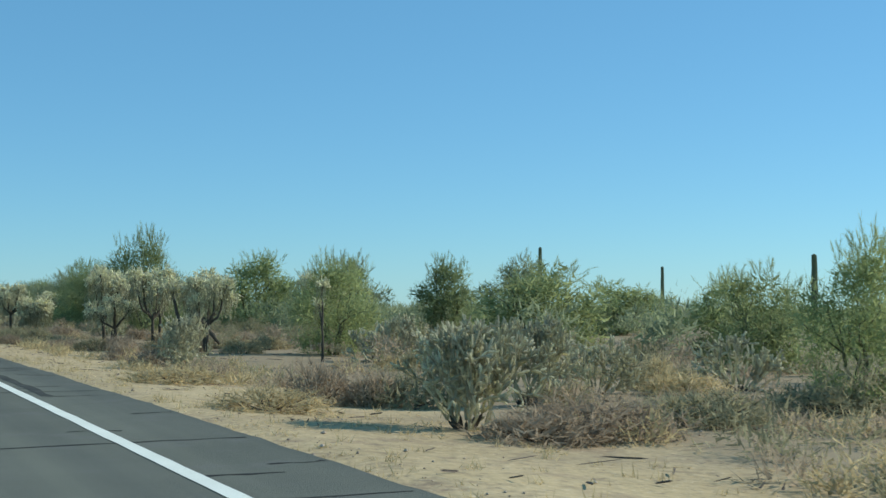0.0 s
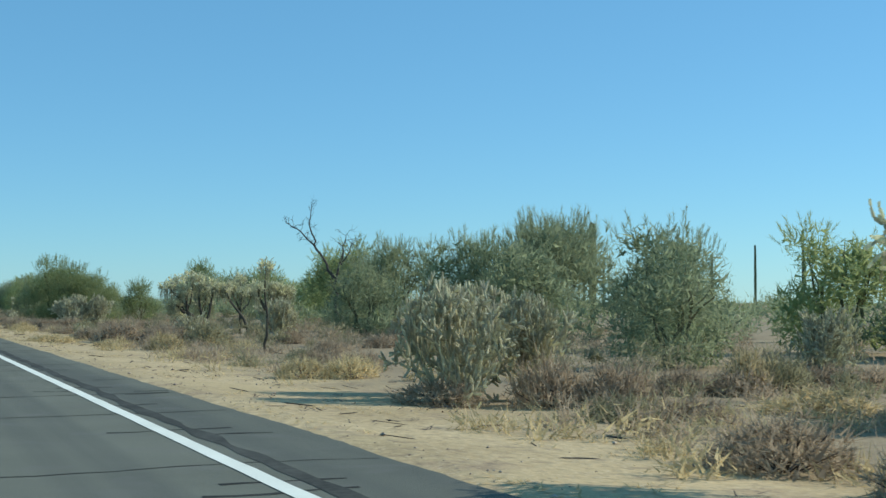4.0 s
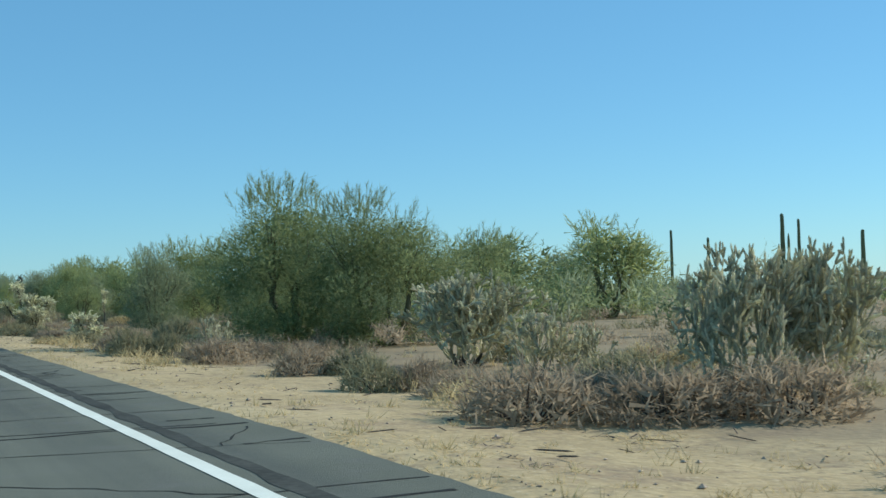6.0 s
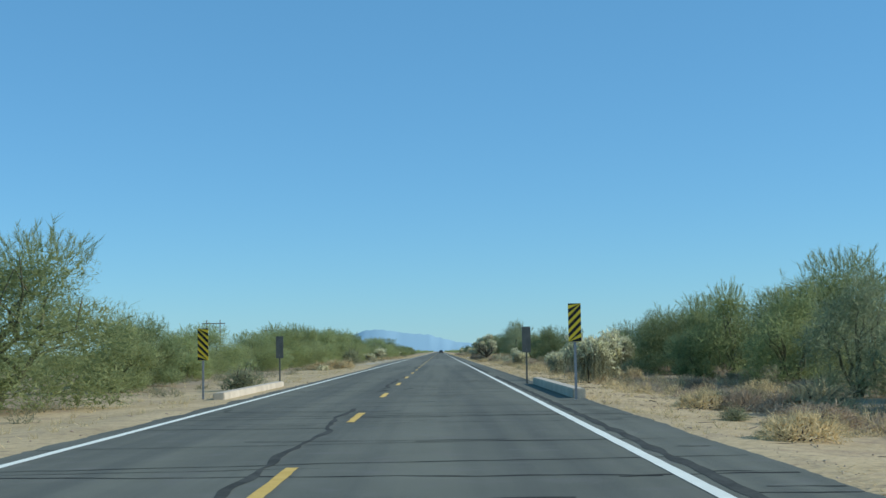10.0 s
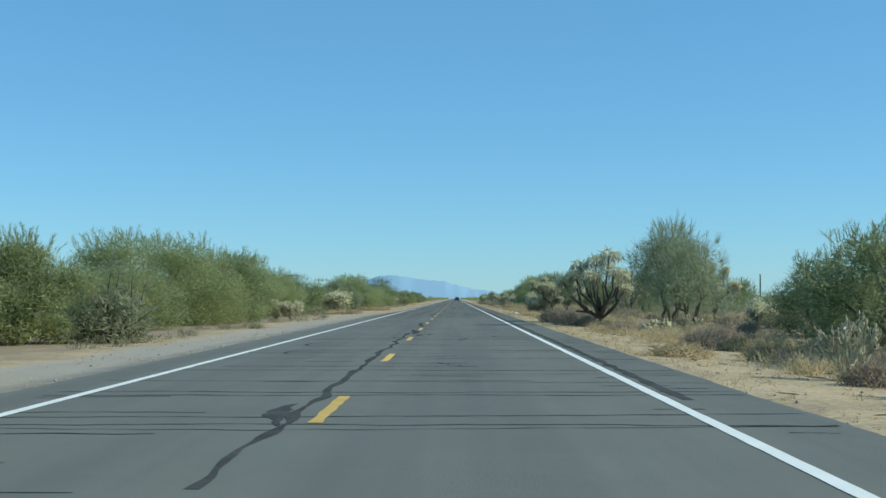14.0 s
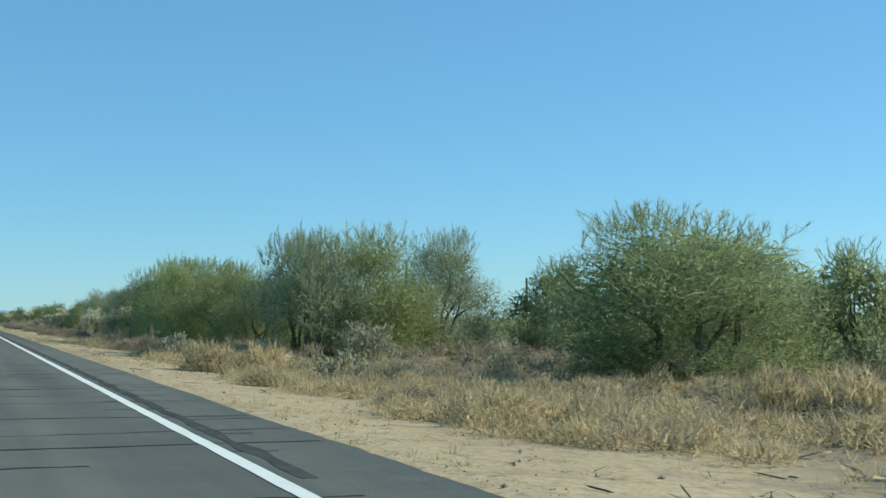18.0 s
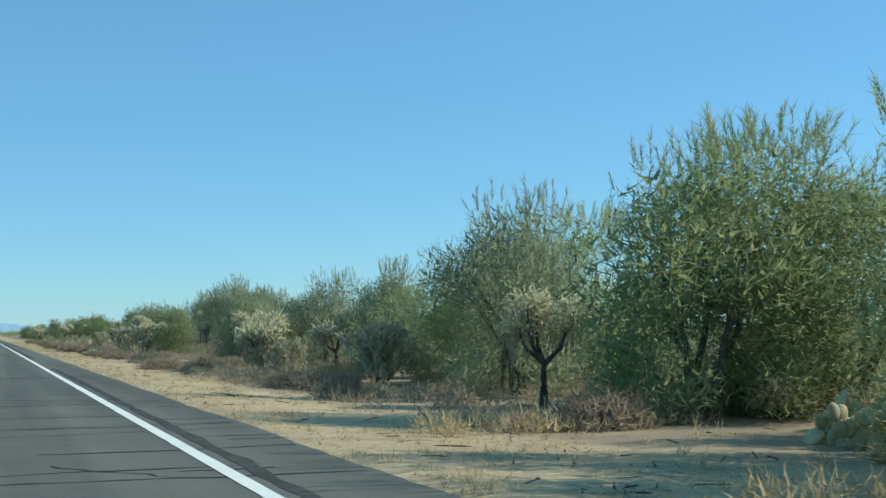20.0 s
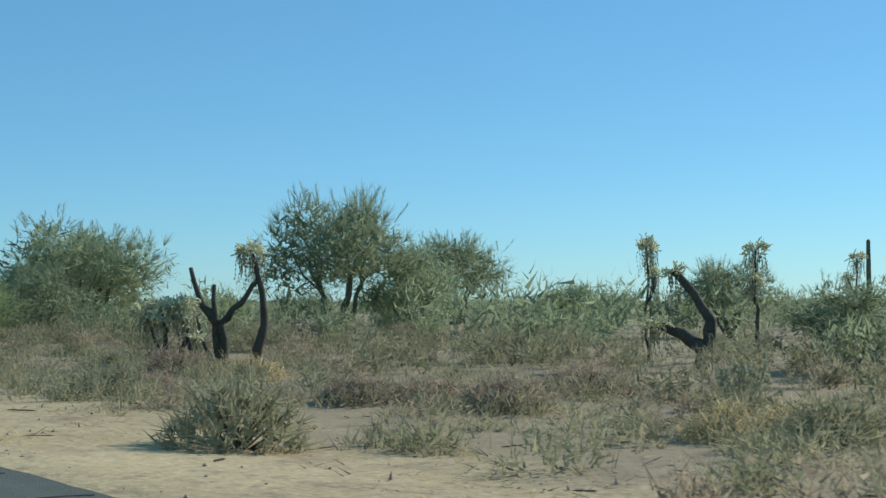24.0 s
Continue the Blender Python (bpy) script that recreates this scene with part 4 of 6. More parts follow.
def bush(x, y, h, w):
    t = spin()
    i = COUNT[0] % 3
    FORMS.put(("bush", i), lambda: grow_bush(540 + i, (BUSH_LEAF, LEAF_GREY, BUSH_LEAF)[i]), x, y, h, max(w, 0.6 * h), t)


def pear(x, y, h, w):
    t = spin()
    i = COUNT[0] % 2
    FORMS.put(("pear", i), lambda: grow_pear(560 + i), x, y, min(h, 0.62), max(w, h), t, 0.92)


def saguaro(x, y, h, armed=False):
    t = spin()
    if h < 1.5:
        grow_saguaro(600, h, 0.15).matrix_basis = stand(x, y, 1, 1, t)
        return
    far = x > 30
    arms = ((0.3, 2.6, 4.6), (2.9, 2.2, 3.9)) if armed else ()
    FORMS.put(("saguaro", far, armed), lambda: grow_saguaro(610, 6.0 if far else h, 0.22 if far else 0.10, arms), x, y, h, (0.30 * (3.4 if armed else 1)) if far else 0.18, t)


# ---- the bridge over the wash ----
def kerb(x, y0, y1, z):
    s = Shape()
    s.box(x - 0.16, x + 0.16, y0, y1, -0.35, z, 0.025)
    ob = tagged(new("bridge_kerb", s.mesh("bridge_kerb", CONCRETE)), "low weathered concrete kerb along the bridge edge", "kerb", "bridge kerbs")
    return ob


def marker(x, y, z0, foot, mirrored, back=False):
    """A tall narrow plate on a post; striped on the side that faces the traffic."""
    label = "grey back of an object marker plate on a post" if back else "yellow and black striped object marker on a steel post"
    root = thing("object_marker", label, "sign", "object markers at the bridge")
    root.matrix_basis = Matrix.Translation((x, y, 0))
    w, h = 0.305, 0.914
    s = Shape()
    s.box(-w / 2, w / 2, -0.004, 0.004, z0, z0 + h)
    plate = part("plate", s, PLATE_BACK if back else SIGN_YELLOW, root, "bare grey metal plate" if back else "yellow reflective plate")
    if not back:
        s = Shape()
        for k in range(-2, 7):
            a = z0 + k * 0.195 - 0.10
            low, high = [], []
            cut = []
            for px in (-w / 2, w / 2):
                rise = (px + w / 2) * (1 if not mirrored else -1) + (w if mirrored else 0)
                cut.append((px, a + rise, a + rise + 0.098))
            poly = [(px, min(max(lo, z0), z0 + h)) for px, lo, hi in cut] + [(px, min(max(hi, z0), z0 + h)) for px, lo, hi in reversed(cut)]
            if max(q[1] for q in poly) - min(q[1] for q in poly) < 0.02:
                continue
            s.add([(px, -0.0065, pz) for px, pz in poly], [[0, 1, 2, 3]])
        part("stripes", s, SIGN_BLACK, plate, "black diagonal stripes")
    s = Shape()
    s.box(-0.03, 0.03, 0.006, 0.045, foot, z0 + h - 0.05, 0.004)
    part("post", s, PLATE_BACK if back else STEEL, root)
    for zz in (z0 + 0.12, z0 + h - 0.14):
        s = Shape()
        s.tube([(0, -0.012, zz), (0, -0.004, zz)], [0.011, 0.011], 8)
        part("bolt", s, STEEL, plate)


kerb(4.95, 324.2, 338.2, 0.23)
kerb(-4.62, 328.6, 342.5, 0.13)
marker(4.78, 323.3, 1.37, -0.25, False)
marker(-5.25, 329.7, 1.03, -0.35, True)
marker(4.62, 338.6, 1.10, -0.25, False, True)
marker(-5.15, 346.9, 1.00, -0.30, True, True)


def small_marker(x, y):
    root = thing("delineator_post", "thin dark marker post with a small yellow plate", "post")
    root.matrix_basis = Matrix.Translation((x, y, ground_z(x, y)))
    s = Shape()
    s.box(-0.018, 0.018, -0.012, 0.012, -0.15, 1.05, 0.003)
    part("post", s, POST_WOOD, root)
    s = Shape()
    s.box(-0.055, 0.055, -0.018, -0.013, 0.78, 1.02)
    part("plate", s, SIGN_YELLOW, root, "small yellow plate")


small_marker(7.4, 62.4)


# ---- power line far off ----
def power_pole(x, y):
    root = thing("power_pole", "distant wooden H-frame power pole with a crossarm", "utility pole", "power poles across the plain")
    root.matrix_basis = Matrix.Translation((x, y, -0.3))
    for k in (-2.1, 2.1):
        s = Shape()
        s.tube([(k, 0, -0.5), (k, 0, 6), (k, 0, 12.4)], [0.21, 0.18, 0.14], 10)
        part("pole", s, POST_WOOD, root)
    s = Shape()
    s.box(-3.7, 3.7, -0.13, 0.13, 11.1, 11.4, 0.02)
    part("crossarm", s, POST_WOOD, root)
    for k in (-3.5, 0, 3.5):
        s = Shape()
        s.tube([(k, 0, 11.1), (k, 0, 10.7), (k, 0, 10.3)], [0.06, 0.11, 0.06], 8)
        part("insulator", s, STEEL, root)


for py in (707, 850, 982, 1114):
    power_pole(-70, py)


# ---- the car ahead ----
def build_car(x, y):
    root = thing("car", "dark car far ahead in the lane, seen from behind", "car")
    root.matrix_basis = Matrix.Translation((x, y, 0.01))
    s = Shape()
    prof = [(-2.2, 0.35), (-2.25, 0.85), (-2.05, 1.0), (1.0, 1.0), (2.1, 0.85), (2.25, 0.6), (2.2, 0.35)]
    v = [(sx * (0.93 if z < 0.95 else 0.88), py, z) for sx in (-1, 1) for py, z in prof]
    n = len(prof)
    s.add(v, [[i, i + 1, n + i + 1, n + i] for i in range(n - 1)] + [[0, n, 2 * n - 1, n - 1], list(range(n))[::-1], list(range(n, 2 * n))])
    part("body", s, CAR_PAINT, root)
    s = Shape()
    prof = [(-1.95, 0.99), (-1.55, 1.62), (0.35, 1.64), (1.15, 0.99)]
    v = [(sx * (0.86 if z < 1 else 0.68), py, z) for sx in (-1, 1) for py, z in prof]
    s.add(v, [[i, i + 1, 5 + i, 4 + i] for i in range(3)] + [[3, 2, 1, 0], [4, 5, 6, 7]])
    part("cabin", s, CAR_PAINT, root)
    s = Shape()
    s.add([(-0.72, -1.93, 1.06), (0.72, -1.93, 1.06), (0.6, -1.62, 1.54), (-0.6, -1.62, 1.54)], [[0, 1, 2, 3]])
    part("rear_window", s, GLASS, root)
    for sx in (-0.82, 0.82):
        s = Shape()
        s.box(sx - 0.1, sx + 0.1, -2.27, -2.22, 0.72, 0.86, 0.01)
        part("tail_lamp", s, LAMP_RED, root, "red tail lamp")
        for wy in (-1.4, 1.4):
            s = Shape()
            s.tube([(sx - 0.1, wy, 0.33), (sx + 0.1, wy, 0.33)], [0.33, 0.33], 18)
            wheel = part("wheel", s, RUBBER, root)
            s = Shape()
            k = 0.104 if sx > 0 else -0.104
            s.tube([(sx + k * 0.9, wy, 0.33), (sx + k, wy, 0.33)], [0.2, 0.19], 14)
            part("rim", s, STEEL, wheel)


build_car(1.95, 950)


def pale_rock(x, y):
    bm = bmesh.new()
    bmesh.ops.create_icosphere(bm, subdivisions=2, radius=0.18)
    for v in bm.verts:
        v.co = Vector((v.co.x * 1.2, v.co.y * 0.8, max(-0.05, v.co.z * 0.55))) * (1 + 0.28 * noise.noise(v.co * 5))
    me = bpy.data.meshes.new("pale_rock")
    bm.to_mesh(me)
    bm.free()
    me.materials.append(PALE_STONE)
    tagged(new("pale_rock", me), "pale white rock lying on the dirt shoulder", "rock").location = (x, y, ground_z(x, y) + 0.02)


pale_rock(6.4, 520.9)


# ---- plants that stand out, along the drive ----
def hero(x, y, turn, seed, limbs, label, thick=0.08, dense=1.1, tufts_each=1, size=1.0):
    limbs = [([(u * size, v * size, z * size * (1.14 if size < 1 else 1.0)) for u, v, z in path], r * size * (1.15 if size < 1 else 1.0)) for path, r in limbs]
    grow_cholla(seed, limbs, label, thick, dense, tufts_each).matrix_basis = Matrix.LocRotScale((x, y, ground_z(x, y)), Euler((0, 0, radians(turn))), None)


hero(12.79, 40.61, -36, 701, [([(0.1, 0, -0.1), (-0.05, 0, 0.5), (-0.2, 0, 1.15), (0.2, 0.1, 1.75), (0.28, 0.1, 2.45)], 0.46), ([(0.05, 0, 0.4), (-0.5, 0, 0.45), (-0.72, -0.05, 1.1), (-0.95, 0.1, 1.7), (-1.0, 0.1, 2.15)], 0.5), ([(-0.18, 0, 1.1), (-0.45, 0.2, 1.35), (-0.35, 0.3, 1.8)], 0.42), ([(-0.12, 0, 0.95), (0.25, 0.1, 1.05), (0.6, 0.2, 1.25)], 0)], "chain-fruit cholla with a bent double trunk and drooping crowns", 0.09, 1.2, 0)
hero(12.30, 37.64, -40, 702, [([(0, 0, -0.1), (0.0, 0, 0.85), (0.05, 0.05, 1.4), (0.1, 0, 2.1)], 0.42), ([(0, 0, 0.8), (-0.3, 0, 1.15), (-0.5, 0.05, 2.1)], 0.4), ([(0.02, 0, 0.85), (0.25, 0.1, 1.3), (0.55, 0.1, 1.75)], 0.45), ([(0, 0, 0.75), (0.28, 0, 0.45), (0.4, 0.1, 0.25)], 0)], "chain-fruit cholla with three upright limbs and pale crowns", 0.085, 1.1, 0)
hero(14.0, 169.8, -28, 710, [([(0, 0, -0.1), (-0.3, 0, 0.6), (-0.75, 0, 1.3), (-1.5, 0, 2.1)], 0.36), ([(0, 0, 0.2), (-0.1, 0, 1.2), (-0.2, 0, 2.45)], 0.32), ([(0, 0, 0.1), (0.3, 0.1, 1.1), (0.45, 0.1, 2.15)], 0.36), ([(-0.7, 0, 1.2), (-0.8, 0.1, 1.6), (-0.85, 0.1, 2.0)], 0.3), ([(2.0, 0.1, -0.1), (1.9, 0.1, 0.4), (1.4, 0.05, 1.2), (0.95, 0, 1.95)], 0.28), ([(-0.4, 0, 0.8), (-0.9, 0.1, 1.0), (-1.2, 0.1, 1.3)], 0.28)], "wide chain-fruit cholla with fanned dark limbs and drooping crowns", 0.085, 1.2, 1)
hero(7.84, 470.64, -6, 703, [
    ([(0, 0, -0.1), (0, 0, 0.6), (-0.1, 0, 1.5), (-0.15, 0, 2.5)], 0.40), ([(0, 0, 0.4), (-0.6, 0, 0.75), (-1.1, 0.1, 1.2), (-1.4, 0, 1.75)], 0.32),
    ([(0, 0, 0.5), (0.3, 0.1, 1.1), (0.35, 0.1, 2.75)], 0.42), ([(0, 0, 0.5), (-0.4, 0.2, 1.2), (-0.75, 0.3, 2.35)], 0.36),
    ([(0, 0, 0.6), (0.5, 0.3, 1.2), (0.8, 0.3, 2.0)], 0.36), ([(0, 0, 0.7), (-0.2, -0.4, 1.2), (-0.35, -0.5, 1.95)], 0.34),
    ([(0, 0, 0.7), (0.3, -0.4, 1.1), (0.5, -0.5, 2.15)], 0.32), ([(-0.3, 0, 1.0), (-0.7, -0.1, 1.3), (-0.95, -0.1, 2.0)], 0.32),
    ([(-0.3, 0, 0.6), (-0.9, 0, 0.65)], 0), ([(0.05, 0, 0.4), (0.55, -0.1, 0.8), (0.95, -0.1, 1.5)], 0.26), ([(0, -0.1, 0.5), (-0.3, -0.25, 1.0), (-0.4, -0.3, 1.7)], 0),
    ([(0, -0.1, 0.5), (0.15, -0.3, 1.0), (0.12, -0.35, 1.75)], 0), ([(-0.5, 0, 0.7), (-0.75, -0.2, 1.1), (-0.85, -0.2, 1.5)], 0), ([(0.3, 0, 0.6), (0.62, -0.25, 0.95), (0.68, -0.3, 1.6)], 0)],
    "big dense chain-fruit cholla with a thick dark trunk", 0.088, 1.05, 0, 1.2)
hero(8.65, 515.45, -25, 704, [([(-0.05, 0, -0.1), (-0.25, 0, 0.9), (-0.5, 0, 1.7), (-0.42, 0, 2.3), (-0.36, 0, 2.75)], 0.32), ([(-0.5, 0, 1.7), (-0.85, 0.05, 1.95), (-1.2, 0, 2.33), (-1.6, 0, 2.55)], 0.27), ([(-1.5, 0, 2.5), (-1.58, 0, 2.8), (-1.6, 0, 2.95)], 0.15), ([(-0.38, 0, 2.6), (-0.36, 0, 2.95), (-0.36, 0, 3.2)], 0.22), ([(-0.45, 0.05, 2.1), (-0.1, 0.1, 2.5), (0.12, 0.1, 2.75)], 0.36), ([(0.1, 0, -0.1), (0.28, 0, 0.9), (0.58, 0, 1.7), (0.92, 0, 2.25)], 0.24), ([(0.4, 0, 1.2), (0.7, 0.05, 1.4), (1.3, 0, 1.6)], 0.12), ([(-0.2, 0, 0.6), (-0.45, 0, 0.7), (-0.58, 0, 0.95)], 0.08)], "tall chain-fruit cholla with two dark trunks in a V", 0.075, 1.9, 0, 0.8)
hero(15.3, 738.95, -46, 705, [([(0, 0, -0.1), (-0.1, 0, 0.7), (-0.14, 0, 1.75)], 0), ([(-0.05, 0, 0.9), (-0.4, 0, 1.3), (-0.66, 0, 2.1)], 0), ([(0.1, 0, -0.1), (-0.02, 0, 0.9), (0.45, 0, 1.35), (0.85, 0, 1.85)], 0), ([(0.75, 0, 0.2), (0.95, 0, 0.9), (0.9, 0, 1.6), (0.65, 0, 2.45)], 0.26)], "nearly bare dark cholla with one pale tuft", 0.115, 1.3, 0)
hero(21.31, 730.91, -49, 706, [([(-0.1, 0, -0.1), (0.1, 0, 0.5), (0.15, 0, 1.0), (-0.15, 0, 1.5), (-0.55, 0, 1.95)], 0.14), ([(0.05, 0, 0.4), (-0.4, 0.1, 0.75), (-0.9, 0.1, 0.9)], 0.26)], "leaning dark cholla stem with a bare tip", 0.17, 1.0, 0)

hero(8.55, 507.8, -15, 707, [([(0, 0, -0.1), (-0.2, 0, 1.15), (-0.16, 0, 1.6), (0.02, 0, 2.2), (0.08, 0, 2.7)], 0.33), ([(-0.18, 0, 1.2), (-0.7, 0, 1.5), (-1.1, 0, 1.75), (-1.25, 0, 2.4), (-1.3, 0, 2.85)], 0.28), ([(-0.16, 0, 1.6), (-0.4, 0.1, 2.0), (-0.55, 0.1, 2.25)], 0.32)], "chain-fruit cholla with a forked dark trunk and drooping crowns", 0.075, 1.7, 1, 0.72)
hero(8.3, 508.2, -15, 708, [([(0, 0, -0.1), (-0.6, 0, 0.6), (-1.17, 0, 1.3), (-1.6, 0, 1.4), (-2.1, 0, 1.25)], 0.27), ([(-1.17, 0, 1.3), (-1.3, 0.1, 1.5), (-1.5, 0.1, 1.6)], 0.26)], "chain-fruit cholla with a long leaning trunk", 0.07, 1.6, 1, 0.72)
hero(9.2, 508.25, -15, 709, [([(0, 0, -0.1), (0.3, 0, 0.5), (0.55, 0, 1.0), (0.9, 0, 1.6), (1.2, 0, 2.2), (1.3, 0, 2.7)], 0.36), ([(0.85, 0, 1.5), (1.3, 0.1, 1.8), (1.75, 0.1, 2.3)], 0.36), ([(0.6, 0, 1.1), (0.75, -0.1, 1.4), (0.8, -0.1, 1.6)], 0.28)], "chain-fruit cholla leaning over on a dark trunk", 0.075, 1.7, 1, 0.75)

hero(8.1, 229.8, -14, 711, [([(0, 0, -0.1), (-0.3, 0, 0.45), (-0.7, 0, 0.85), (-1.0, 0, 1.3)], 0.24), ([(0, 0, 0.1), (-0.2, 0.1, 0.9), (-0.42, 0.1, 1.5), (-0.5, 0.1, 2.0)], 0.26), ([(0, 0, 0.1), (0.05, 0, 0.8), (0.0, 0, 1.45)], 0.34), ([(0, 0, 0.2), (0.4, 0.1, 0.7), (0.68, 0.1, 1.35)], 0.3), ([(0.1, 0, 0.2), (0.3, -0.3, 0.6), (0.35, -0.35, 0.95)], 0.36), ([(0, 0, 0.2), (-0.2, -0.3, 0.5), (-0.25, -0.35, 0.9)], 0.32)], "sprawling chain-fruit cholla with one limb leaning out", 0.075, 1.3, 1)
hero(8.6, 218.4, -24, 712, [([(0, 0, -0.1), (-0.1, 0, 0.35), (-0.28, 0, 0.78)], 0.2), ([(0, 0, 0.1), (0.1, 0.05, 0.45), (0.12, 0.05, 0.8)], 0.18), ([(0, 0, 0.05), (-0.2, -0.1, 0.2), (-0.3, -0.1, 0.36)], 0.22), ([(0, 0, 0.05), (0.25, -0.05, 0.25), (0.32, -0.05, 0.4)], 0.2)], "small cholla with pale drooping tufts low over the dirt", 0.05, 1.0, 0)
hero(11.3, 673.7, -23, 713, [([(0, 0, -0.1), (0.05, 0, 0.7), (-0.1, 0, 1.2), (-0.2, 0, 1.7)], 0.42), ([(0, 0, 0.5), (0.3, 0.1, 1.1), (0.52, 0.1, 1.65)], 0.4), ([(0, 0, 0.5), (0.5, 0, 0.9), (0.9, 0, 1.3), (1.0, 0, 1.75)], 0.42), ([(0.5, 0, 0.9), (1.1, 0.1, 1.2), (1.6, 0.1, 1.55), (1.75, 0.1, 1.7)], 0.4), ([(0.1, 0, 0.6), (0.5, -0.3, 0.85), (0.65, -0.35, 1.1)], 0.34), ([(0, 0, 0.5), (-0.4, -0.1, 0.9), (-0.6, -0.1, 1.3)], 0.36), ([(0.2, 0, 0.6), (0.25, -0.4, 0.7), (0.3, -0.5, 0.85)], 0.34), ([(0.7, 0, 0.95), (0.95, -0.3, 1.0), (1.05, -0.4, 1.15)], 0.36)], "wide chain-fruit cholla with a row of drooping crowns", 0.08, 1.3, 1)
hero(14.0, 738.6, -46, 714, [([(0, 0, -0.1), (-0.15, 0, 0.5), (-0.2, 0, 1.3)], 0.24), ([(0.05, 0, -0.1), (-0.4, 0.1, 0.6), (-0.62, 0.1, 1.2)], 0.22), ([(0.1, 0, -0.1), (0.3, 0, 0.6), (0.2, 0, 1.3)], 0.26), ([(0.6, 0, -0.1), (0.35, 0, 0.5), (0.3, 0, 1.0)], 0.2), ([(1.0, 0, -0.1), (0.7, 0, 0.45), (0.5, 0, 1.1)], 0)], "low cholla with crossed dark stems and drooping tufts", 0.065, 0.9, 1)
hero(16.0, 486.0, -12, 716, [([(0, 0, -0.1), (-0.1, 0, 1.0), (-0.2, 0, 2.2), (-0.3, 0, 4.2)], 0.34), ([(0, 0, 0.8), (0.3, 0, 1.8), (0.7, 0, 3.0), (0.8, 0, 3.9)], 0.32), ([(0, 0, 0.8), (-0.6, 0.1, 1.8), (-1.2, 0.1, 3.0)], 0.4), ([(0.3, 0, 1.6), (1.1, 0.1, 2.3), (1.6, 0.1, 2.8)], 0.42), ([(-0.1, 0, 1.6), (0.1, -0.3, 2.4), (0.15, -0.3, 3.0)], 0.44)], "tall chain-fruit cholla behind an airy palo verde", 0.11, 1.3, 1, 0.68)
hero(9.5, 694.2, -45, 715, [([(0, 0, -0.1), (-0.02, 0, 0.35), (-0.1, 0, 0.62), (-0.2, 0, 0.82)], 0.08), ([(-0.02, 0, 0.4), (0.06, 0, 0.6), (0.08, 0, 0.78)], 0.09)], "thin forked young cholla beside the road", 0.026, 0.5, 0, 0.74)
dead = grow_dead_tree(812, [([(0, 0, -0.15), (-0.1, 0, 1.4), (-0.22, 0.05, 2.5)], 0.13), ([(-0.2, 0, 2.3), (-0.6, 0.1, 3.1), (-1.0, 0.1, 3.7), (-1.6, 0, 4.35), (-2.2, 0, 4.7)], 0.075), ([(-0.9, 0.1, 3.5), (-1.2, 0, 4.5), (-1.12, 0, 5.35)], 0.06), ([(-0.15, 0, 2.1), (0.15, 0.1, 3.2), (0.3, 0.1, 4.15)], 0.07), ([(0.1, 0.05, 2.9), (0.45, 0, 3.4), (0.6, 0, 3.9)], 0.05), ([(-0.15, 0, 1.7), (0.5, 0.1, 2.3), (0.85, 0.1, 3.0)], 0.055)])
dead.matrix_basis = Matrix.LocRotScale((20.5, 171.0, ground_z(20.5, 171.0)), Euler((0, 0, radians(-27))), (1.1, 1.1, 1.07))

for mx, my, mz, mr in ((18.1, 311.3, 3.55, 0.42), (16.5, 310.1, 3.5, 0.34)):
    rng = np.random.default_rng(int(my))
    s = Shape()
    cs = rng.normal(0, mr * 0.45, (40, 3))
    s.tris(twigs(rng, cs, cs / mr, 30, 0.16, 0.014, 0.0, 0.9))
    ob = tagged(new("mistletoe_clump", s.mesh("mistletoe_clump", BARK)), "dark mistletoe clump hanging in a palo verde crown", "plant", "mistletoe clumps")
    ob.location = (mx, my, mz)

bursage(8.0, 8.0, 0.34, 1.15)
bursage(8.8, 8.3, 0.39, 1.50)
bursage(10.7, 8.9, 0.39, 1.32)
bursage(13.1, 9.7, 0.36, 1.46)
staghorn(8.0, 9.7, 1.21, 1.53)
tree(14.0, 9.8, 2.45, 1.29)
straw(6.5, 12.3, 0.29, 1.29)
staghorn(10.5, 12.8, 1.25, 1.21)
bursage(8.9, 13.4, 0.48, 1.20)
bursage(8.1, 13.7, 0.56, 1.60)
staghorn(12.7, 14.5, 0.91, 1.46)
staghorn(15.8, 14.9, 0.98, 1.48)
straw(14.5, 15.4, 0.59, 0.98)
straw(6.7, 18.5, 0.24, 1.44)
tree(20.0, 19.5, 2.43, 1.49)
staghorn(8.4, 24.5, 1.23, 0.71)
staghorn(14.3, 26.1, 1.23, 1.07)
tree(24.0, 26.2, 2.55, 1.58)
staghorn(8.7, 26.8, 1.06, 1.19)
staghorn(14.4, 28.2, 1.04, 1.63)
tree(22.0, 33.0, 3.05, 3.62)
cholla(11.1, 33.0, 2.32, 1.14)
cholla(13.0, 28.6, 2.2, 0.64)
tree(15.0, 33.2, 3.01, 2.87)
cholla(16.3, 38.2, 2.53, 1.06)
bursage(12.0, 38.2, 0.34, 0.95)
bursage(9.8, 38.9, 0.46, 1.06)
bursage(11.0, 39.1, 0.31, 1.04)
bursage(9.0, 39.3, 0.43, 1.06)
bursage(8.1, 40.2, 0.34, 0.96)
saguaro(40.0, 41.1, 3.81)
staghorn(14.7, 42.2, 0.37, 0.71)
bursage(8.3, 42.6, 0.43, 1.01)
cholla(11.7, 42.7, 2.89, 1.18)
cholla(12.8, 42.8, 1.00, 0.70)
cholla(10.5, 43.3, 1.86, 1.70)
bursage(7.5, 44.8, 0.34, 1.54)
tree(40.0, 68.5, 4.9, 4.2, 2)
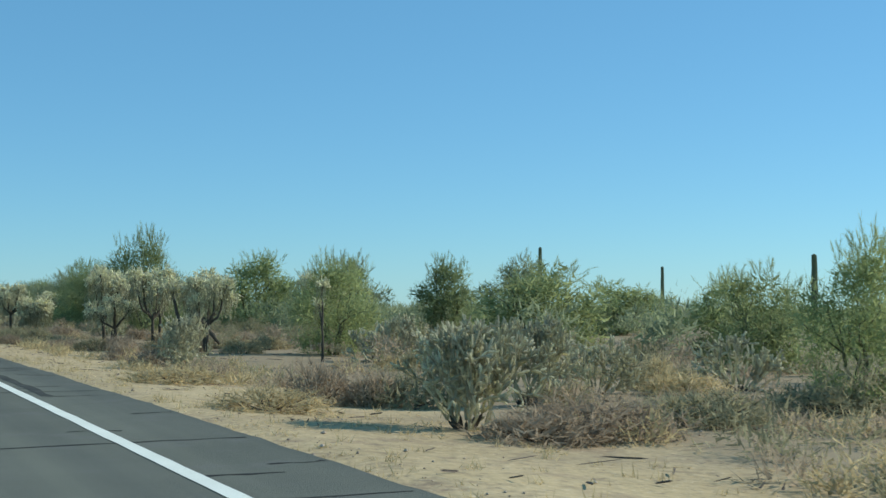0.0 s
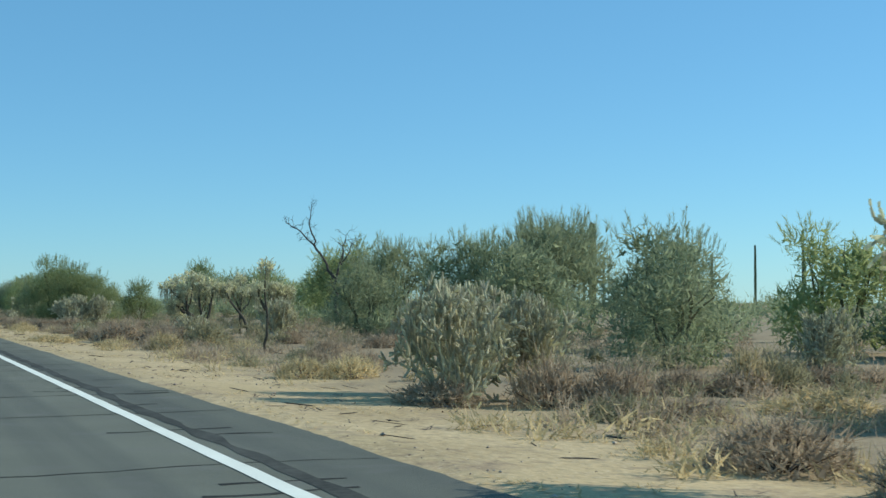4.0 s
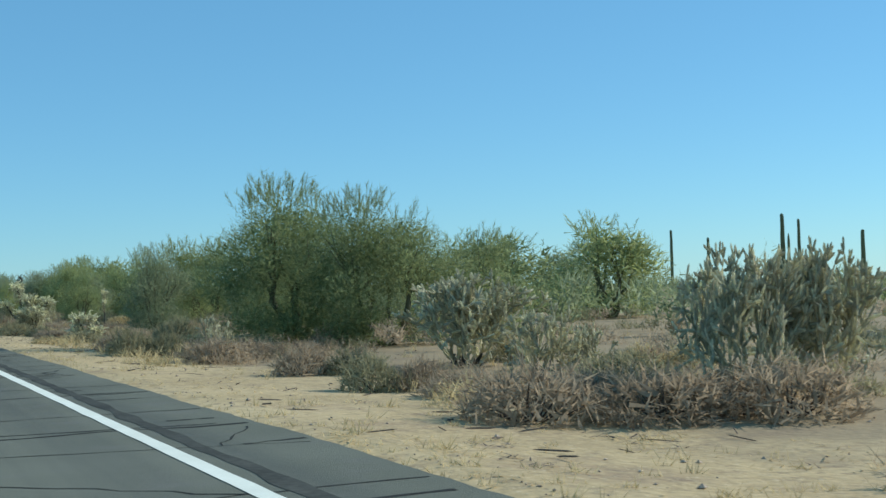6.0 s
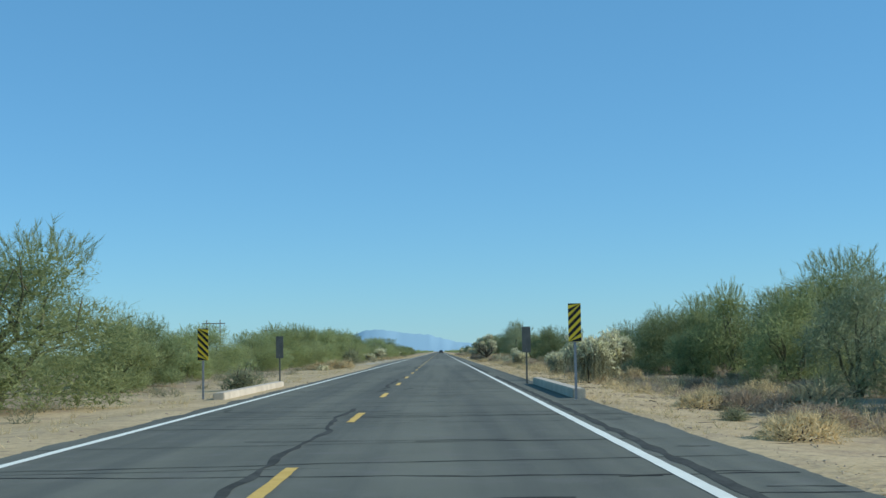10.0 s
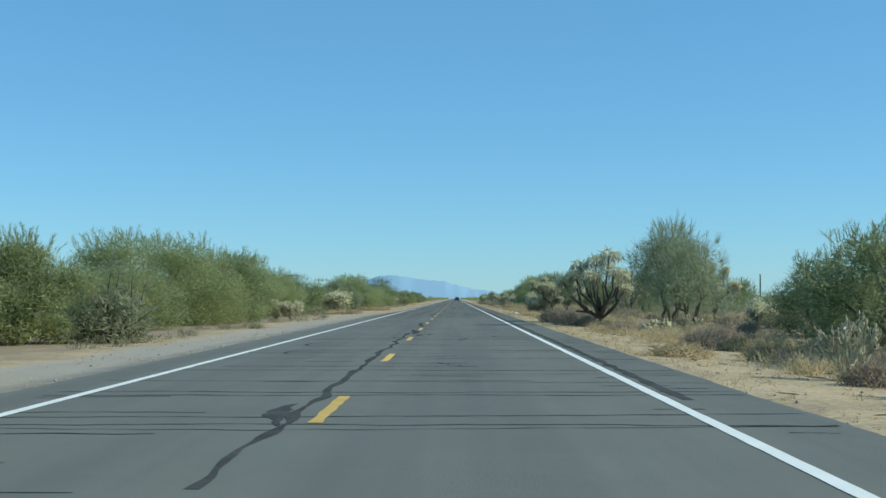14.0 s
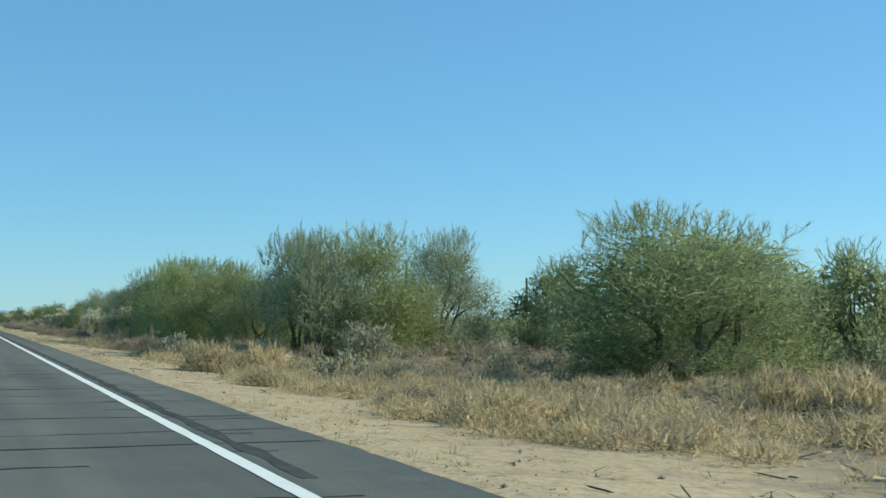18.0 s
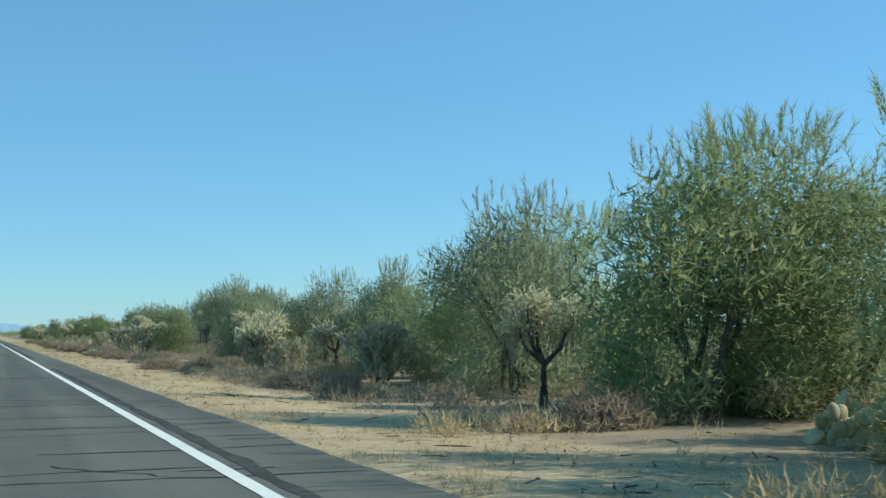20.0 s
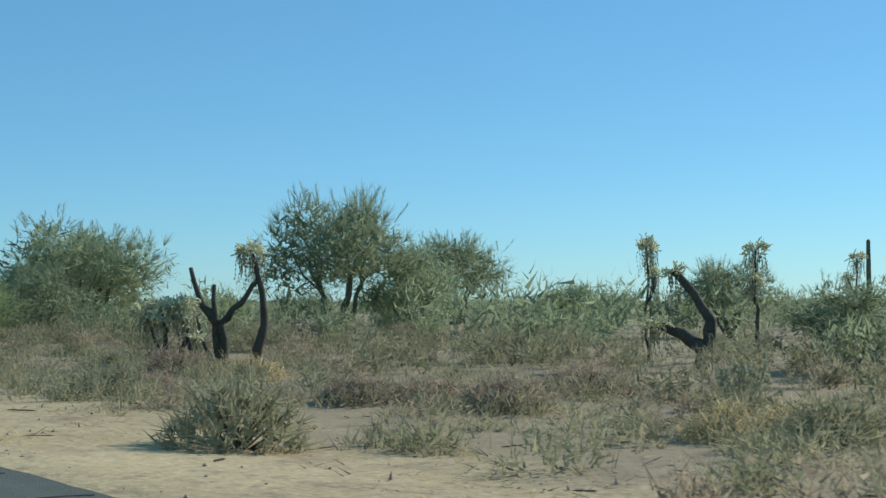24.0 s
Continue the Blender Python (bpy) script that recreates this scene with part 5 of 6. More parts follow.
cholla(10.6, 45.9, 2.90, 0.95)
cholla(12.9, 47.0, 2.90, 1.04)
cholla(11.8, 50.7, 2.90, 1.97)
tree(22.0, 51.0, 3.63, 2.46)
bursage(8.6, 52.7, 0.53, 2.12)
bursage(8.6, 54.6, 0.34, 1.77)
tree(40.0, 56.5, 3.14, 4.58)
tree(30.0, 57.4, 4.19, 3.20)
tree(25.0, 58.7, 4.31, 2.58)
bursage(8.9, 59.0, 0.43, 1.37)
tree(15.5, 61.5, 5.29, 3.23)
tree(28.0, 70.5, 3.96, 3.58)
cholla(11.6, 71.1, 1.92, 1.51)
cholla(10.3, 72.1, 2.71, 1.67)
tree(18.0, 72.3, 3.40, 1.55)
saguaro(45.0, 74.5, 5.61)
tree(25.0, 74.6, 4.91, 4.68)
tree(17.0, 74.6, 4.05, 2.10)
saguaro(60.0, 81.9, 4.72)
tree(17.0, 82.0, 4.03, 5.46)
tree(19.0, 82.7, 3.72, 5.08)
cholla(11.7, 83.9, 2.72, 1.69)
tree(18.0, 90.4, 4.69, 4.28)
tree(20.0, 110.5, 4.19, 5.47)
staghorn(10.6, 111.7, 1.75, 1.91)
tree(12.0, 111.9, 3.05, 2.22)
bursage(10.8, 114.1, 0.33, 1.47)
bursage(9.7, 114.5, 0.29, 1.10)
bursage(9.5, 116.0, 0.39, 0.63)
staghorn(8.8, 116.5, 1.02, 1.19)
cholla(11.3, 116.6, 1.60, 1.09)
straw(11.6, 120.9, 0.51, 1.02)
cholla(8.9, 121.0, 2.53, 1.65)
bursage(8.5, 121.1, 0.49, 1.55)
staghorn(13.9, 125.8, 1.75, 2.25)
bursage(9.9, 127.6, 0.30, 1.74)
bursage(10.1, 129.7, 0.67, 1.88)
bursage(8.3, 130.5, 0.34, 1.06)
staghorn(8.6, 130.6, 1.59, 1.69)
staghorn(10.0, 131.1, 1.52, 1.05)
bursage(14.6, 131.4, 0.60, 0.99)
bursage(13.3, 131.4, 0.44, 1.76)
straw(14.1, 131.5, 0.73, 0.90)
bursage(16.3, 131.7, 0.38, 1.32)
staghorn(9.5, 132.4, 1.75, 1.72)
staghorn(16.6, 132.7, 1.36, 1.48)
tree(17.0, 138.2, 2.98, 1.69, 2)
bursage(10.2, 140.1, 0.47, 1.75)
tree(25.0, 142.4, 3.68, 2.27)
tree(22.8, 147.2, 4.07, 3.2, 5)
cholla(11.5, 150.7, 2.69, 0.73)
tree(21.8, 154.8, 3.83, 2.5, 2)
bursage(9.3, 154.7, 0.45, 0.89)
straw(8.4, 157.8, 0.20, 1.20)
straw(11.6, 158.2, 0.51, 1.32)
straw(6.5, 158.5, 0.20, 1.32)
staghorn(14.1, 158.6, 1.55, 1.59)
bursage(10.2, 158.8, 0.75, 4.48)
bursage(10.1, 159.6, 0.38, 1.15)
staghorn(11.3, 159.8, 0.99, 1.35)
bursage(10.0, 161.1, 0.41, 1.48)
bursage(9.1, 161.9, 0.50, 1.59)
bursage(8.4, 163.4, 0.44, 1.06)
staghorn(8.6, 163.5, 0.41, 0.80)
tree(28.0, 164.1, 5.41, 4.2, 6)
tree(20.0, 166.1, 3.66, 2.84)
staghorn(8.5, 166.7, 0.61, 0.41)
tree(26.0, 167.8, 4.71, 4.0, 6)
tree(30.0, 168.3, 5.64, 4.50, 6)
cholla(16.3, 172.4, 2.75, 1.10)
cholla(17.8, 172.8, 2.41, 1.84)
tree(24.0, 173.3, 4.60, 3.4, 6)
cholla(14.4, 175.2, 2.84, 1.31)
cholla(15.3, 175.5, 2.18, 1.04)
saguaro(38.0, 178.6, 5.92)
bursage(11.1, 180.1, 0.56, 2.39)
bursage(9.2, 184.9, 0.59, 4.02)
bursage(9.9, 185.1, 0.39, 1.22)
tree(25.7, 185.2, 5.09, 2.05)
saguaro(42.0, 185.3, 6.33)
staghorn(10.9, 185.7, 1.75, 1.30)
staghorn(12.1, 185.8, 1.75, 1.48)
bursage(9.4, 186.0, 0.44, 1.65)
bursage(8.9, 189.0, 0.37, 0.97)
tree(26.0, 190.2, 3.71, 2.25)
bursage(8.6, 190.7, 0.52, 1.53)
staghorn(13.1, 192.9, 0.77, 0.97)
staghorn(12.1, 192.9, 1.10, 1.14)
bursage(8.9, 194.6, 0.48, 1.73)
staghorn(11.7, 195.0, 1.64, 2.41)
tree(30.0, 198.1, 5.28, 3.95)
bursage(8.6, 201.2, 0.55, 1.34)
bursage(9.6, 202.1, 0.41, 1.10)
staghorn(9.2, 203.5, 0.92, 0.59)
bursage(7.8, 204.0, 0.65, 1.84)
tree(14.1, 204.9, 3.97, 4.38, 1)
bursage(7.5, 206.3, 0.41, 1.07)
tree(18.0, 207.4, 3.13, 2.44)
tree(12.7, 208.5, 4.48, 5.29, 1)
staghorn(15.2, 210.8, 0.60, 0.85)
bursage(10.0, 211.2, 0.84, 1.27)
saguaro(70.0, 213.1, 5.77)
straw(6.9, 214.7, 0.17, 0.89)
bursage(9.6, 215.0, 0.42, 1.20)
bursage(8.3, 216.7, 0.39, 0.98)
bursage(9.7, 217.6, 0.35, 1.06)
tree(15.0, 217.8, 2.91, 1.68)
bursage(7.6, 219.1, 0.37, 1.12)
tree(32.0, 223.4, 4.71, 4.40)
bursage(8.7, 224.0, 0.32, 1.15)
tree(16.0, 224.0, 2.89, 1.90)
saguaro(70.0, 224.1, 6.07)
saguaro(90.0, 225.5, 7.67, True)
tree(12.5, 225.9, 3.45, 2.61)
bursage(8.1, 226.5, 0.39, 0.95)
bursage(7.2, 227.3, 0.54, 1.29)
cholla(12.0, 235.1, 1.95, 0.55)
tree(20.0, 233.2, 3.18, 1.79)
saguaro(90.0, 233.7, 7.82)
straw(19.1, 233.9, 0.75, 2.10)
saguaro(72.0, 235.8, 6.23)
saguaro(70.0, 236.5, 6.88)
saguaro(60.0, 238.5, 4.51)
tree(18.0, 239.6, 4.31, 5.34)
tree(35.0, 241.1, 4.83, 6.63)
tree(40.0, 241.6, 4.16, 4.03)
bursage(9.0, 244.9, 0.73, 2.37)
bursage(9.2, 246.1, 0.63, 0.57)
saguaro(60.0, 246.4, 5.99, True)
tree(19.0, 247.4, 3.98, 2.27)
tree(17.0, 248.5, 4.25, 3.55)
cholla(16.8, 250.2, 2.13, 1.07)
bursage(9.5, 251.4, 0.48, 2.07)
pear(11.5, 251.8, 0.41, 1.07)
bursage(7.6, 254.2, 0.50, 0.77)
bursage(6.9, 254.6, 0.51, 0.98)
tree(14.0, 255.0, 3.30, 2.12)
tree(36.0, 256.4, 5.06, 6.05)
tree(19.0, 256.8, 3.34, 2.69)
bursage(7.9, 257.7, 0.63, 2.80)
tree(16.0, 262.4, 3.09, 1.67)
saguaro(75.0, 263.0, 6.62)
bursage(13.2, 264.4, 0.65, 2.88)
bursage(11.4, 265.9, 0.55, 1.79)
tree(19.0, 266.1, 4.00, 3.39)
tree(17.0, 267.4, 3.23, 3.14)
saguaro(70.0, 269.1, 5.36)
tree(16.0, 272.4, 4.33, 3.35)
bush(8.0, 274.1, 0.72, 1.54)
saguaro(70.0, 274.8, 6.26)
tree(17.0, 276.3, 4.72, 3.77)
bush(8.5, 277.4, 1.05, 1.5)
bursage(7.0, 283.1, 0.27, 0.91)
tree(13.0, 287.6, 3.09, 1.71)
tree(18.0, 288.2, 4.16, 3.25)
straw(10.3, 288.6, 0.23, 1.51)
straw(-5.6, 291.0, 0.78, 1.69)
bush(8.6, 294.3, 1.17, 2.53)
bush(8.3, 295.4, 0.95, 1.88)
tree(18.0, 298.8, 3.84, 3.54)
tree(20.0, 299.1, 4.69, 6.33)
tree(16.5, 299.4, 3.81, 3.16)
tree(11.9, 299.9, 3.90, 3.97)
tree(45.0, 307.9, 8.05, 5.78)
straw(6.4, 309.9, 0.42, 0.92)
tree(18.0, 309.9, 4.05, 4.16, 5)
tree(25.0, 313.2, 5.93, 13.27)
bush(6.7, 315.1, 0.30, 0.60)
tree(18.5, 316.5, 4.54, 5.55, 5)
tree(14.5, 318.2, 3.96, 7.37, 2)
bursage(9.8, 320.8, 0.62, 1.48)
bursage(8.7, 321.1, 0.50, 1.88)
straw(7.4, 321.6, 0.44, 1.02)
tree(17.0, 323.3, 4.36, 4.77, 2)
tree(-10.2, 326.2, 4.6, 6.0, 0)
tree(12.5, 326.5, 3.31, 2.84, 5)
tree(17.0, 330.8, 4.09, 3.62, 2)
tree(13.5, 336.4, 3.45, 3.64)
tree(16.5, 340.2, 4.82, 6.10)
bush(-6.0, 342.3, 1.01, 1.94)
tree(-11.0, 343.0, 2.96, 2.52, 0)
cholla(7.4, 343.7, 1.88, 1.73)
cholla(8.4, 347.7, 2.05, 1.91)
tree(14.0, 348.2, 4.15, 3.40)
tree(13.0, 349.9, 3.48, 2.93)
tree(17.0, 350.5, 3.86, 5.02)
tree(-12.0, 351.6, 3.06, 3.34, 1)
tree(14.0, 360.9, 3.35, 7.33)
cholla(7.9, 362.9, 1.39, 1.44)
tree(-13.0, 365.5, 2.73, 3.31, 0)
tree(16.0, 366.0, 4.19, 6.79)
tree(-14.0, 370.8, 2.71, 3.74, 0)
tree(-14.0, 377.1, 3.27, 5.86, 0)
pear(-7.4, 392.8, 0.45, 0.96)
cholla(7.8, 396.2, 1.46, 0.87)
saguaro(7.7, 397.7, 2.18)
tree(-13.5, 398.6, 3.22, 5.52, 0)
tree(18.0, 400.0, 3.65, 5.13)
straw(-8.7, 401.5, 0.51, 2.71)
tree(-13.0, 406.2, 1.87, 3.27, 0)
straw(-7.2, 406.6, 0.86, 2.47)
straw(-8.4, 409.6, 0.37, 2.59)
bush(7.8, 410.9, 0.65, 1.31)
staghorn(7.9, 413.6, 0.73, 1.35)
tree(-14.0, 416.4, 3.57, 5.69, 0)
straw(-9.5, 416.8, 0.61, 2.28)
tree(14.0, 417.2, 1.73, 2.55)
tree(-13.0, 418.9, 4.20, 5.21, 0)
staghorn(13.0, 424.4, 1.12, 2.17)
pear(9.8, 427.2, 0.48, 0.77)
tree(-12.0, 428.2, 4.11, 3.03, 0)
staghorn(7.9, 428.9, 0.80, 1.20)
bursage(7.7, 431.6, 0.40, 0.85)
tree(-13.0, 432.6, 3.85, 4.28, 1)
staghorn(7.7, 432.9, 1.04, 1.00)
tree(14.0, 437.2, 3.8, 5.6, 4)
tree(-12.0, 437.5, 3.98, 4.12, 0)
tree(-15.0, 437.6, 3.94, 8.98, 0)
bush(-13.8, 438.8, 1.65, 2.97)
bursage(8.5, 439.6, 0.60, 1.80)
straw(6.2, 440.3, 0.33, 1.23)
tree(12.4, 446.0, 3.5, 4.1, 4)
tree(-14.0, 443.8, 3.32, 7.21, 0)
bursage(8.2, 445.4, 0.48, 2.17)
tree(-14.0, 450.7, 4.11, 4.37, 1)
tree(-12.0, 451.6, 3.49, 3.63, 0)
tree(14.5, 452.3, 3.6, 3.9, 1)
bush(-9.4, 452.7, 2.30, 3.01)
bush(-11.1, 455.5, 0.98, 1.13)
tree(14.5, 459.2, 3.20, 3.27)
pear(9.3, 463.6, 0.6, 1.7)
staghorn(10.4, 462.8, 0.77, 1.10)
bursage(8.4, 464.2, 0.44, 1.95)
cholla(14.0, 466.3, 1.36, 1.05)
pear(10.5, 469.6, 0.48, 1.03)
tree(-14.0, 470.6, 4.46, 5.39, 0)
tree(12.2, 472.7, 4.07, 3.6, 6)
bursage(7.1, 473.8, 0.69, 2.08)
tree(-13.0, 479.2, 4.72, 5.48, 0)
tree(12.4, 479.4, 5.4, 5.6, 6)
tree(-12.5, 482.0, 4.16, 4.55, 0)
bursage(6.9, 482.1, 0.70, 2.09)
cholla(-10.7, 500.3, 1.3, 1.5)
saguaro(30.0, 485.8, 4.88)
tree(-11.5, 486.4, 4.09, 3.64, 1)
bursage(7.8, 490.1, 0.76, 1.52)
bursage(9.5, 492.3, 0.58, 1.17)
tree(-14.0, 497.6, 4.21, 6.22, 0)
bursage(7.2, 498.0, 0.49, 1.37)
cholla(-9.6, 498.3, 1.2, 1.5)
bursage(8.7, 499.8, 0.85, 1.82)
cholla(13.6, 502.2, 2.45, 1.20)
cholla(13.5, 504.3, 2.58, 1.70)
bursage(7.6, 505.6, 0.5, 2.6)
tree(15.0, 506.0, 2.81, 1.81)
tree(-14.0, 506.2, 4.50, 4.49, 0)
cholla(7.5, 508.9, 1.91, 0.68)
tree(-12.5, 511.5, 3.68, 4.50, 0)
straw(7.5, 512.4, 0.42, 2.2)
straw(8.6, 513.6, 0.4, 1.3)
tree(-13.0, 516.8, 3.49, 4.08, 1)
staghorn(-9.8, 516.1, 0.7, 1.1)
straw(8.6, 518.1, 0.26, 1.34)
bursage(12.1, 518.8, 0.69, 1.21)
bush(9.6, 519.0, 0.18, 0.32)
tree(16.5, 519.2, 3.36, 2.70)
straw(-8.4, 524.2, 0.44, 3.11)
cholla(-10.7, 535.0, 2.0, 4.7)
tree(31.0, 548.5, 3.6, 3.4)
tree(27.0, 548.0, 3.6, 4.0)
tree(-12.5, 528.1, 3.54, 4.78, 1)
bursage(9.1, 529.9, 0.41, 1.11)
bursage(10.1, 529.9, 0.46, 1.25)
bursage(13.0, 532.7, 0.70, 1.68)
straw(23.1, 536.8, 0.84, 2.52)
straw(11.0, 541.2, 0.81, 2.42)
straw(13.7, 541.5, 0.83, 2.12)
tree(20.0, 541.9, 3.68, 2.62)
cholla(18.2, 543.1, 2.24, 1.98)
straw(16.8, 545.6, 0.85, 2.77)
cholla(-14.1, 545.8, 1.66, 1.88)
cholla(19.4, 546.1, 2.28, 2.02)
straw(12.9, 547.8, 0.76, 2.15)
bursage(8.3, 548.2, 0.59, 1.41)
tree(21.0, 548.6, 3.90, 3.02)
tree(19.0, 549.3, 4.40, 2.60)
bursage(8.6, 552.9, 0.33, 0.94)
bursage(11.8, 553.6, 0.51, 1.93)
bursage(14.8, 554.7, 0.39, 2.10)
staghorn(9.0, 558.4, 0.76, 1.17)
cholla(-13.8, 560.2, 2.02, 4.13)
tree(17.5, 558.8, 4.10, 5.40, 1)
tree(24.0, 561.1, 3.65, 1.81)
straw(16.9, 561.1, 0.46, 3.21)
straw(-8.0, 561.8, 0.46, 4.22)
staghorn(11.1, 563.5, 1.31, 1.69)
straw(8.3, 565.9, 0.85, 2.63)
tree(22.9, 566.9, 4.77, 6.87)
staghorn(8.5, 576.4, 0.90, 1.13)
bursage(8.3, 576.7, 0.47, 1.01)
bursage(8.0, 577.7, 0.49, 1.34)
tree(13.5, 578.0, 4.61, 3.0, 6)
staghorn(11.9, 578.1, 0.78, 1.41)
tree(16.0, 579.0, 4.81, 5.58)
tree(24.0, 580.0, 3.94, 1.82)
tree(19.0, 580.2, 4.83, 1.76)
tree(13.7, 581.3, 4.74, 3.4, 6)
bursage(8.8, 583.9, 0.65, 1.65)
bursage(8.8, 586.9, 0.51, 2.55)
tree(15.5, 588.9, 3.71, 1.66)
cholla(-17.2, 589.0, 2.84, 6.01)
saguaro(9.3, 590.2, 1.13)
bursage(10.9, 591.2, 0.40, 0.95)
tree(14.3, 591.5, 3.98, 4.35, 3)
bursage(9.5, 591.5, 0.40, 1.01)
bursage(8.4, 591.6, 0.39, 0.85)
bursage(8.7, 592.4, 0.43, 1.31)
tree(14.0, 594.5, 4.06, 1.98, 0)
tree(14.0, 597.6, 4.35, 6.52, 3)
tree(-13.5, 598.3, 4.73, 8.11, 0)
straw(15.1, 599.5, 0.80, 1.29)
cholla(10.9, 599.6, 0.74, 0.61)
tree(12.3, 601.6, 4.56, 3.69, 0)
tree(-14.0, 602.7, 4.54, 9.89, 0)
tree(12.2, 603.8, 4.42, 3.46, 3)
pear(11.6, 605.9, 0.66, 0.72)
tree(15.5, 606.2, 3.88, 1.98)
tree(12.5, 611.0, 4.60, 4.02, 1)
tree(15.5, 611.8, 4.94, 6.14)
tree(12.5, 618.5, 4.46, 3.15)
tree(15.5, 624.6, 4.58, 8.60)
staghorn(11.6, 625.7, 1.63, 2.19)
tree(13.5, 631.1, 3.63, 2.81)
saguaro(40.0, 646.8, 6.92)
bursage(8.8, 650.9, 0.49, 0.91)
tree(13.0, 652.0, 3.91, 1.30)
bursage(8.4, 652.6, 0.40, 0.67)
tree(-14.0, 654.9, 5.01, 8.63, 1)
bursage(9.5, 657.2, 0.35, 0.78)
tree(14.8, 658.9, 3.05, 2.65)
pear(13.8, 659.7, 0.41, 0.42)
bursage(8.4, 660.6, 0.40, 1.39)
cholla(-11.4, 663.2, 1.72, 4.09)
saguaro(60.0, 664.7, 6.06)
pear(16.0, 665.8, 0.66, 1.05)
bursage(9.3, 667.7, 0.47, 1.29)
tree(12.3, 669.4, 2.85, 2.7, 1)
bursage(8.9, 670.5, 0.43, 2.12)
staghorn(15.4, 670.9, 0.83, 0.90)
bursage(8.2, 672.9, 0.35, 1.13)
tree(18.0, 673.4, 3.54, 1.36, 6)
bush(13.4, 675.0, 2.22, 2.80)
cholla(17.6, 675.8, 2.43, 2.61)
tree(21.0, 676.3, 4.15, 1.46)
cholla(13.5, 676.8, 2.02, 1.66)
tree(20.0, 679.0, 4.24, 3.26, 6)
cholla(11.8, 680.3, 2.44, 1.10)
pear(8.7, 680.7, 0.46, 0.44)
bursage(9.7, 681.8, 0.50, 1.38)
staghorn(10.7, 678.8, 1.80, 2.5)
bursage(11.2, 683.2, 0.58, 1.09)
bursage(7.6, 684.9, 0.58, 2.02)
tree(20.0, 685.8, 4.59, 3.15, 6)
bursage(10.1, 686.8, 0.45, 1.02)
cholla(16.5, 686.8, 2.90, 0.67)
bursage(7.9, 687.5, 0.51, 1.61)
staghorn(9.8, 687.8, 1.29, 0.75)
tree(21.0, 688.6, 4.78, 2.09)
cholla(17.3, 689.0, 2.29, 1.16)
tree(19.0, 689.5, 4.65, 2.91, 6)
staghorn(18.8, 693.0, 0.78, 0.99)
bursage(8.0, 694.2, 0.56, 0.97)
staghorn(11.8, 694.7, 0.86, 0.90)
tree(19.0, 696.6, 4.63, 2.87, 6)
bursage(10.6, 696.6, 0.45, 0.97)
staghorn(8.4, 701.0, 0.72, 1.35)
bursage(10.6, 700.6, 0.56, 1.53)
tree(22.0, 702.2, 4.56, 1.81)
cholla(22.0, 702.2, 2.21, 0.99)
staghorn(17.2, 703.4, 1.66, 1.44)
bursage(9.0, 704.2, 0.71, 2.36)
staghorn(9.0, 704.4, 0.85, 1.0)
bursage(7.5, 705.3, 0.52, 1.41)
staghorn(20.6, 705.7, 1.75, 1.18)
staghorn(8.7, 707.4, 1.14, 0.74)
staghorn(16.6, 707.4, 1.75, 1.53)
straw(8.9, 707.7, 0.23, 0.94)
staghorn(12.5, 708.6, 0.92, 1.11)
bursage(20.5, 709.2, 0.66, 1.71)
staghorn(10.2, 709.9, 1.12, 1.4)
staghorn(14.3, 712.4, 1.24, 1.57)
staghorn(9.1, 713.9, 0.71, 1.19)
staghorn(12.1, 715.0, 1.02, 1.12)
cholla(25.0, 716.6, 1.59, 1.60)
staghorn(14.4, 724.5, 0.72, 0.82)
bursage(7.7, 725.0, 0.63, 1.15)
bursage(15.3, 728.1, 0.42, 1.25)
bursage(11.9, 728.2, 0.37, 1.86)
tree(24.0, 729.5, 1.91, 2.23)
bursage(9.5, 731.6, 0.40, 1.11)
tree(36.0, 733.1, 3.78, 4.30, 6)
cholla(25.9, 733.2, 2.72, 0.90)
cholla(24.0, 734.8, 2.89, 0.64)
cholla(45.0, 743.3, 3.24, 1.07)
tree(40.0, 745.4, 3.05, 3.33, 6)
cholla(38.0, 747.4, 3.62, 0.94)
tree(38.0, 751.9, 2.11, 3.82)
tree(31.0, 753.0, 3.77, 2.91, 5)
tree(28.0, 753.3, 5.50, 5.0, 6)
saguaro(70.0, 759.2, 4.98)
tree(36.0, 759.3, 3.25, 2.86, 5)
tree(24.0, 766.0, 4.52, 5.62, 6)
tree(26.0, 770.9, 5.48, 5.41, 2)
tree(48.0, 771.3, 5.29, 5.53, 6)
tree(27.0, 779.1, 4.08, 3.44)
tree(24.0, 796.1, 5.05, 5.48)
tree(27.0, 802.7, 6.04, 5.14)
saguaro(91.0, 823.7, 8.17)
tree(22.0, 837.4, 4.01, 7.72)
tree(22.0, 857.3, 5.17, 10.84)
tree(20.0, 877.0, 4.28, 13.93)

# ---- thickets in the stretches between, by chance ----
rng = np.random.default_rng(77)
for y0, y1 in ((74, 112), (372, 398), (604, 650), (752, 800)):
    y = y0
    while y < y1:
        y += rng.uniform(1.2, 2.4)
        k = rng.random()
        x = rng.uniform(9, 17)
        if k < 0.35:
            tree(round(x + 4, 1), round(y, 1), rng.uniform(2.4, 3.6), rng.uniform(2.2, 3.6))
        elif k < 0.5:
            cholla(round(x, 1), round(y, 1), rng.uniform(1.8, 2.6), rng.uniform(1.2, 1.9))
        elif k < 0.65:
            staghorn(round(x, 1), round(y, 1), rng.uniform(0.9, 1.5), rng.uniform(0.9, 1.5))
        else:
            bursage(round(x - 1.5, 1), round(y, 1), rng.uniform(0.35, 0.6), rng.uniform(0.8, 1.6))
y = 84.0
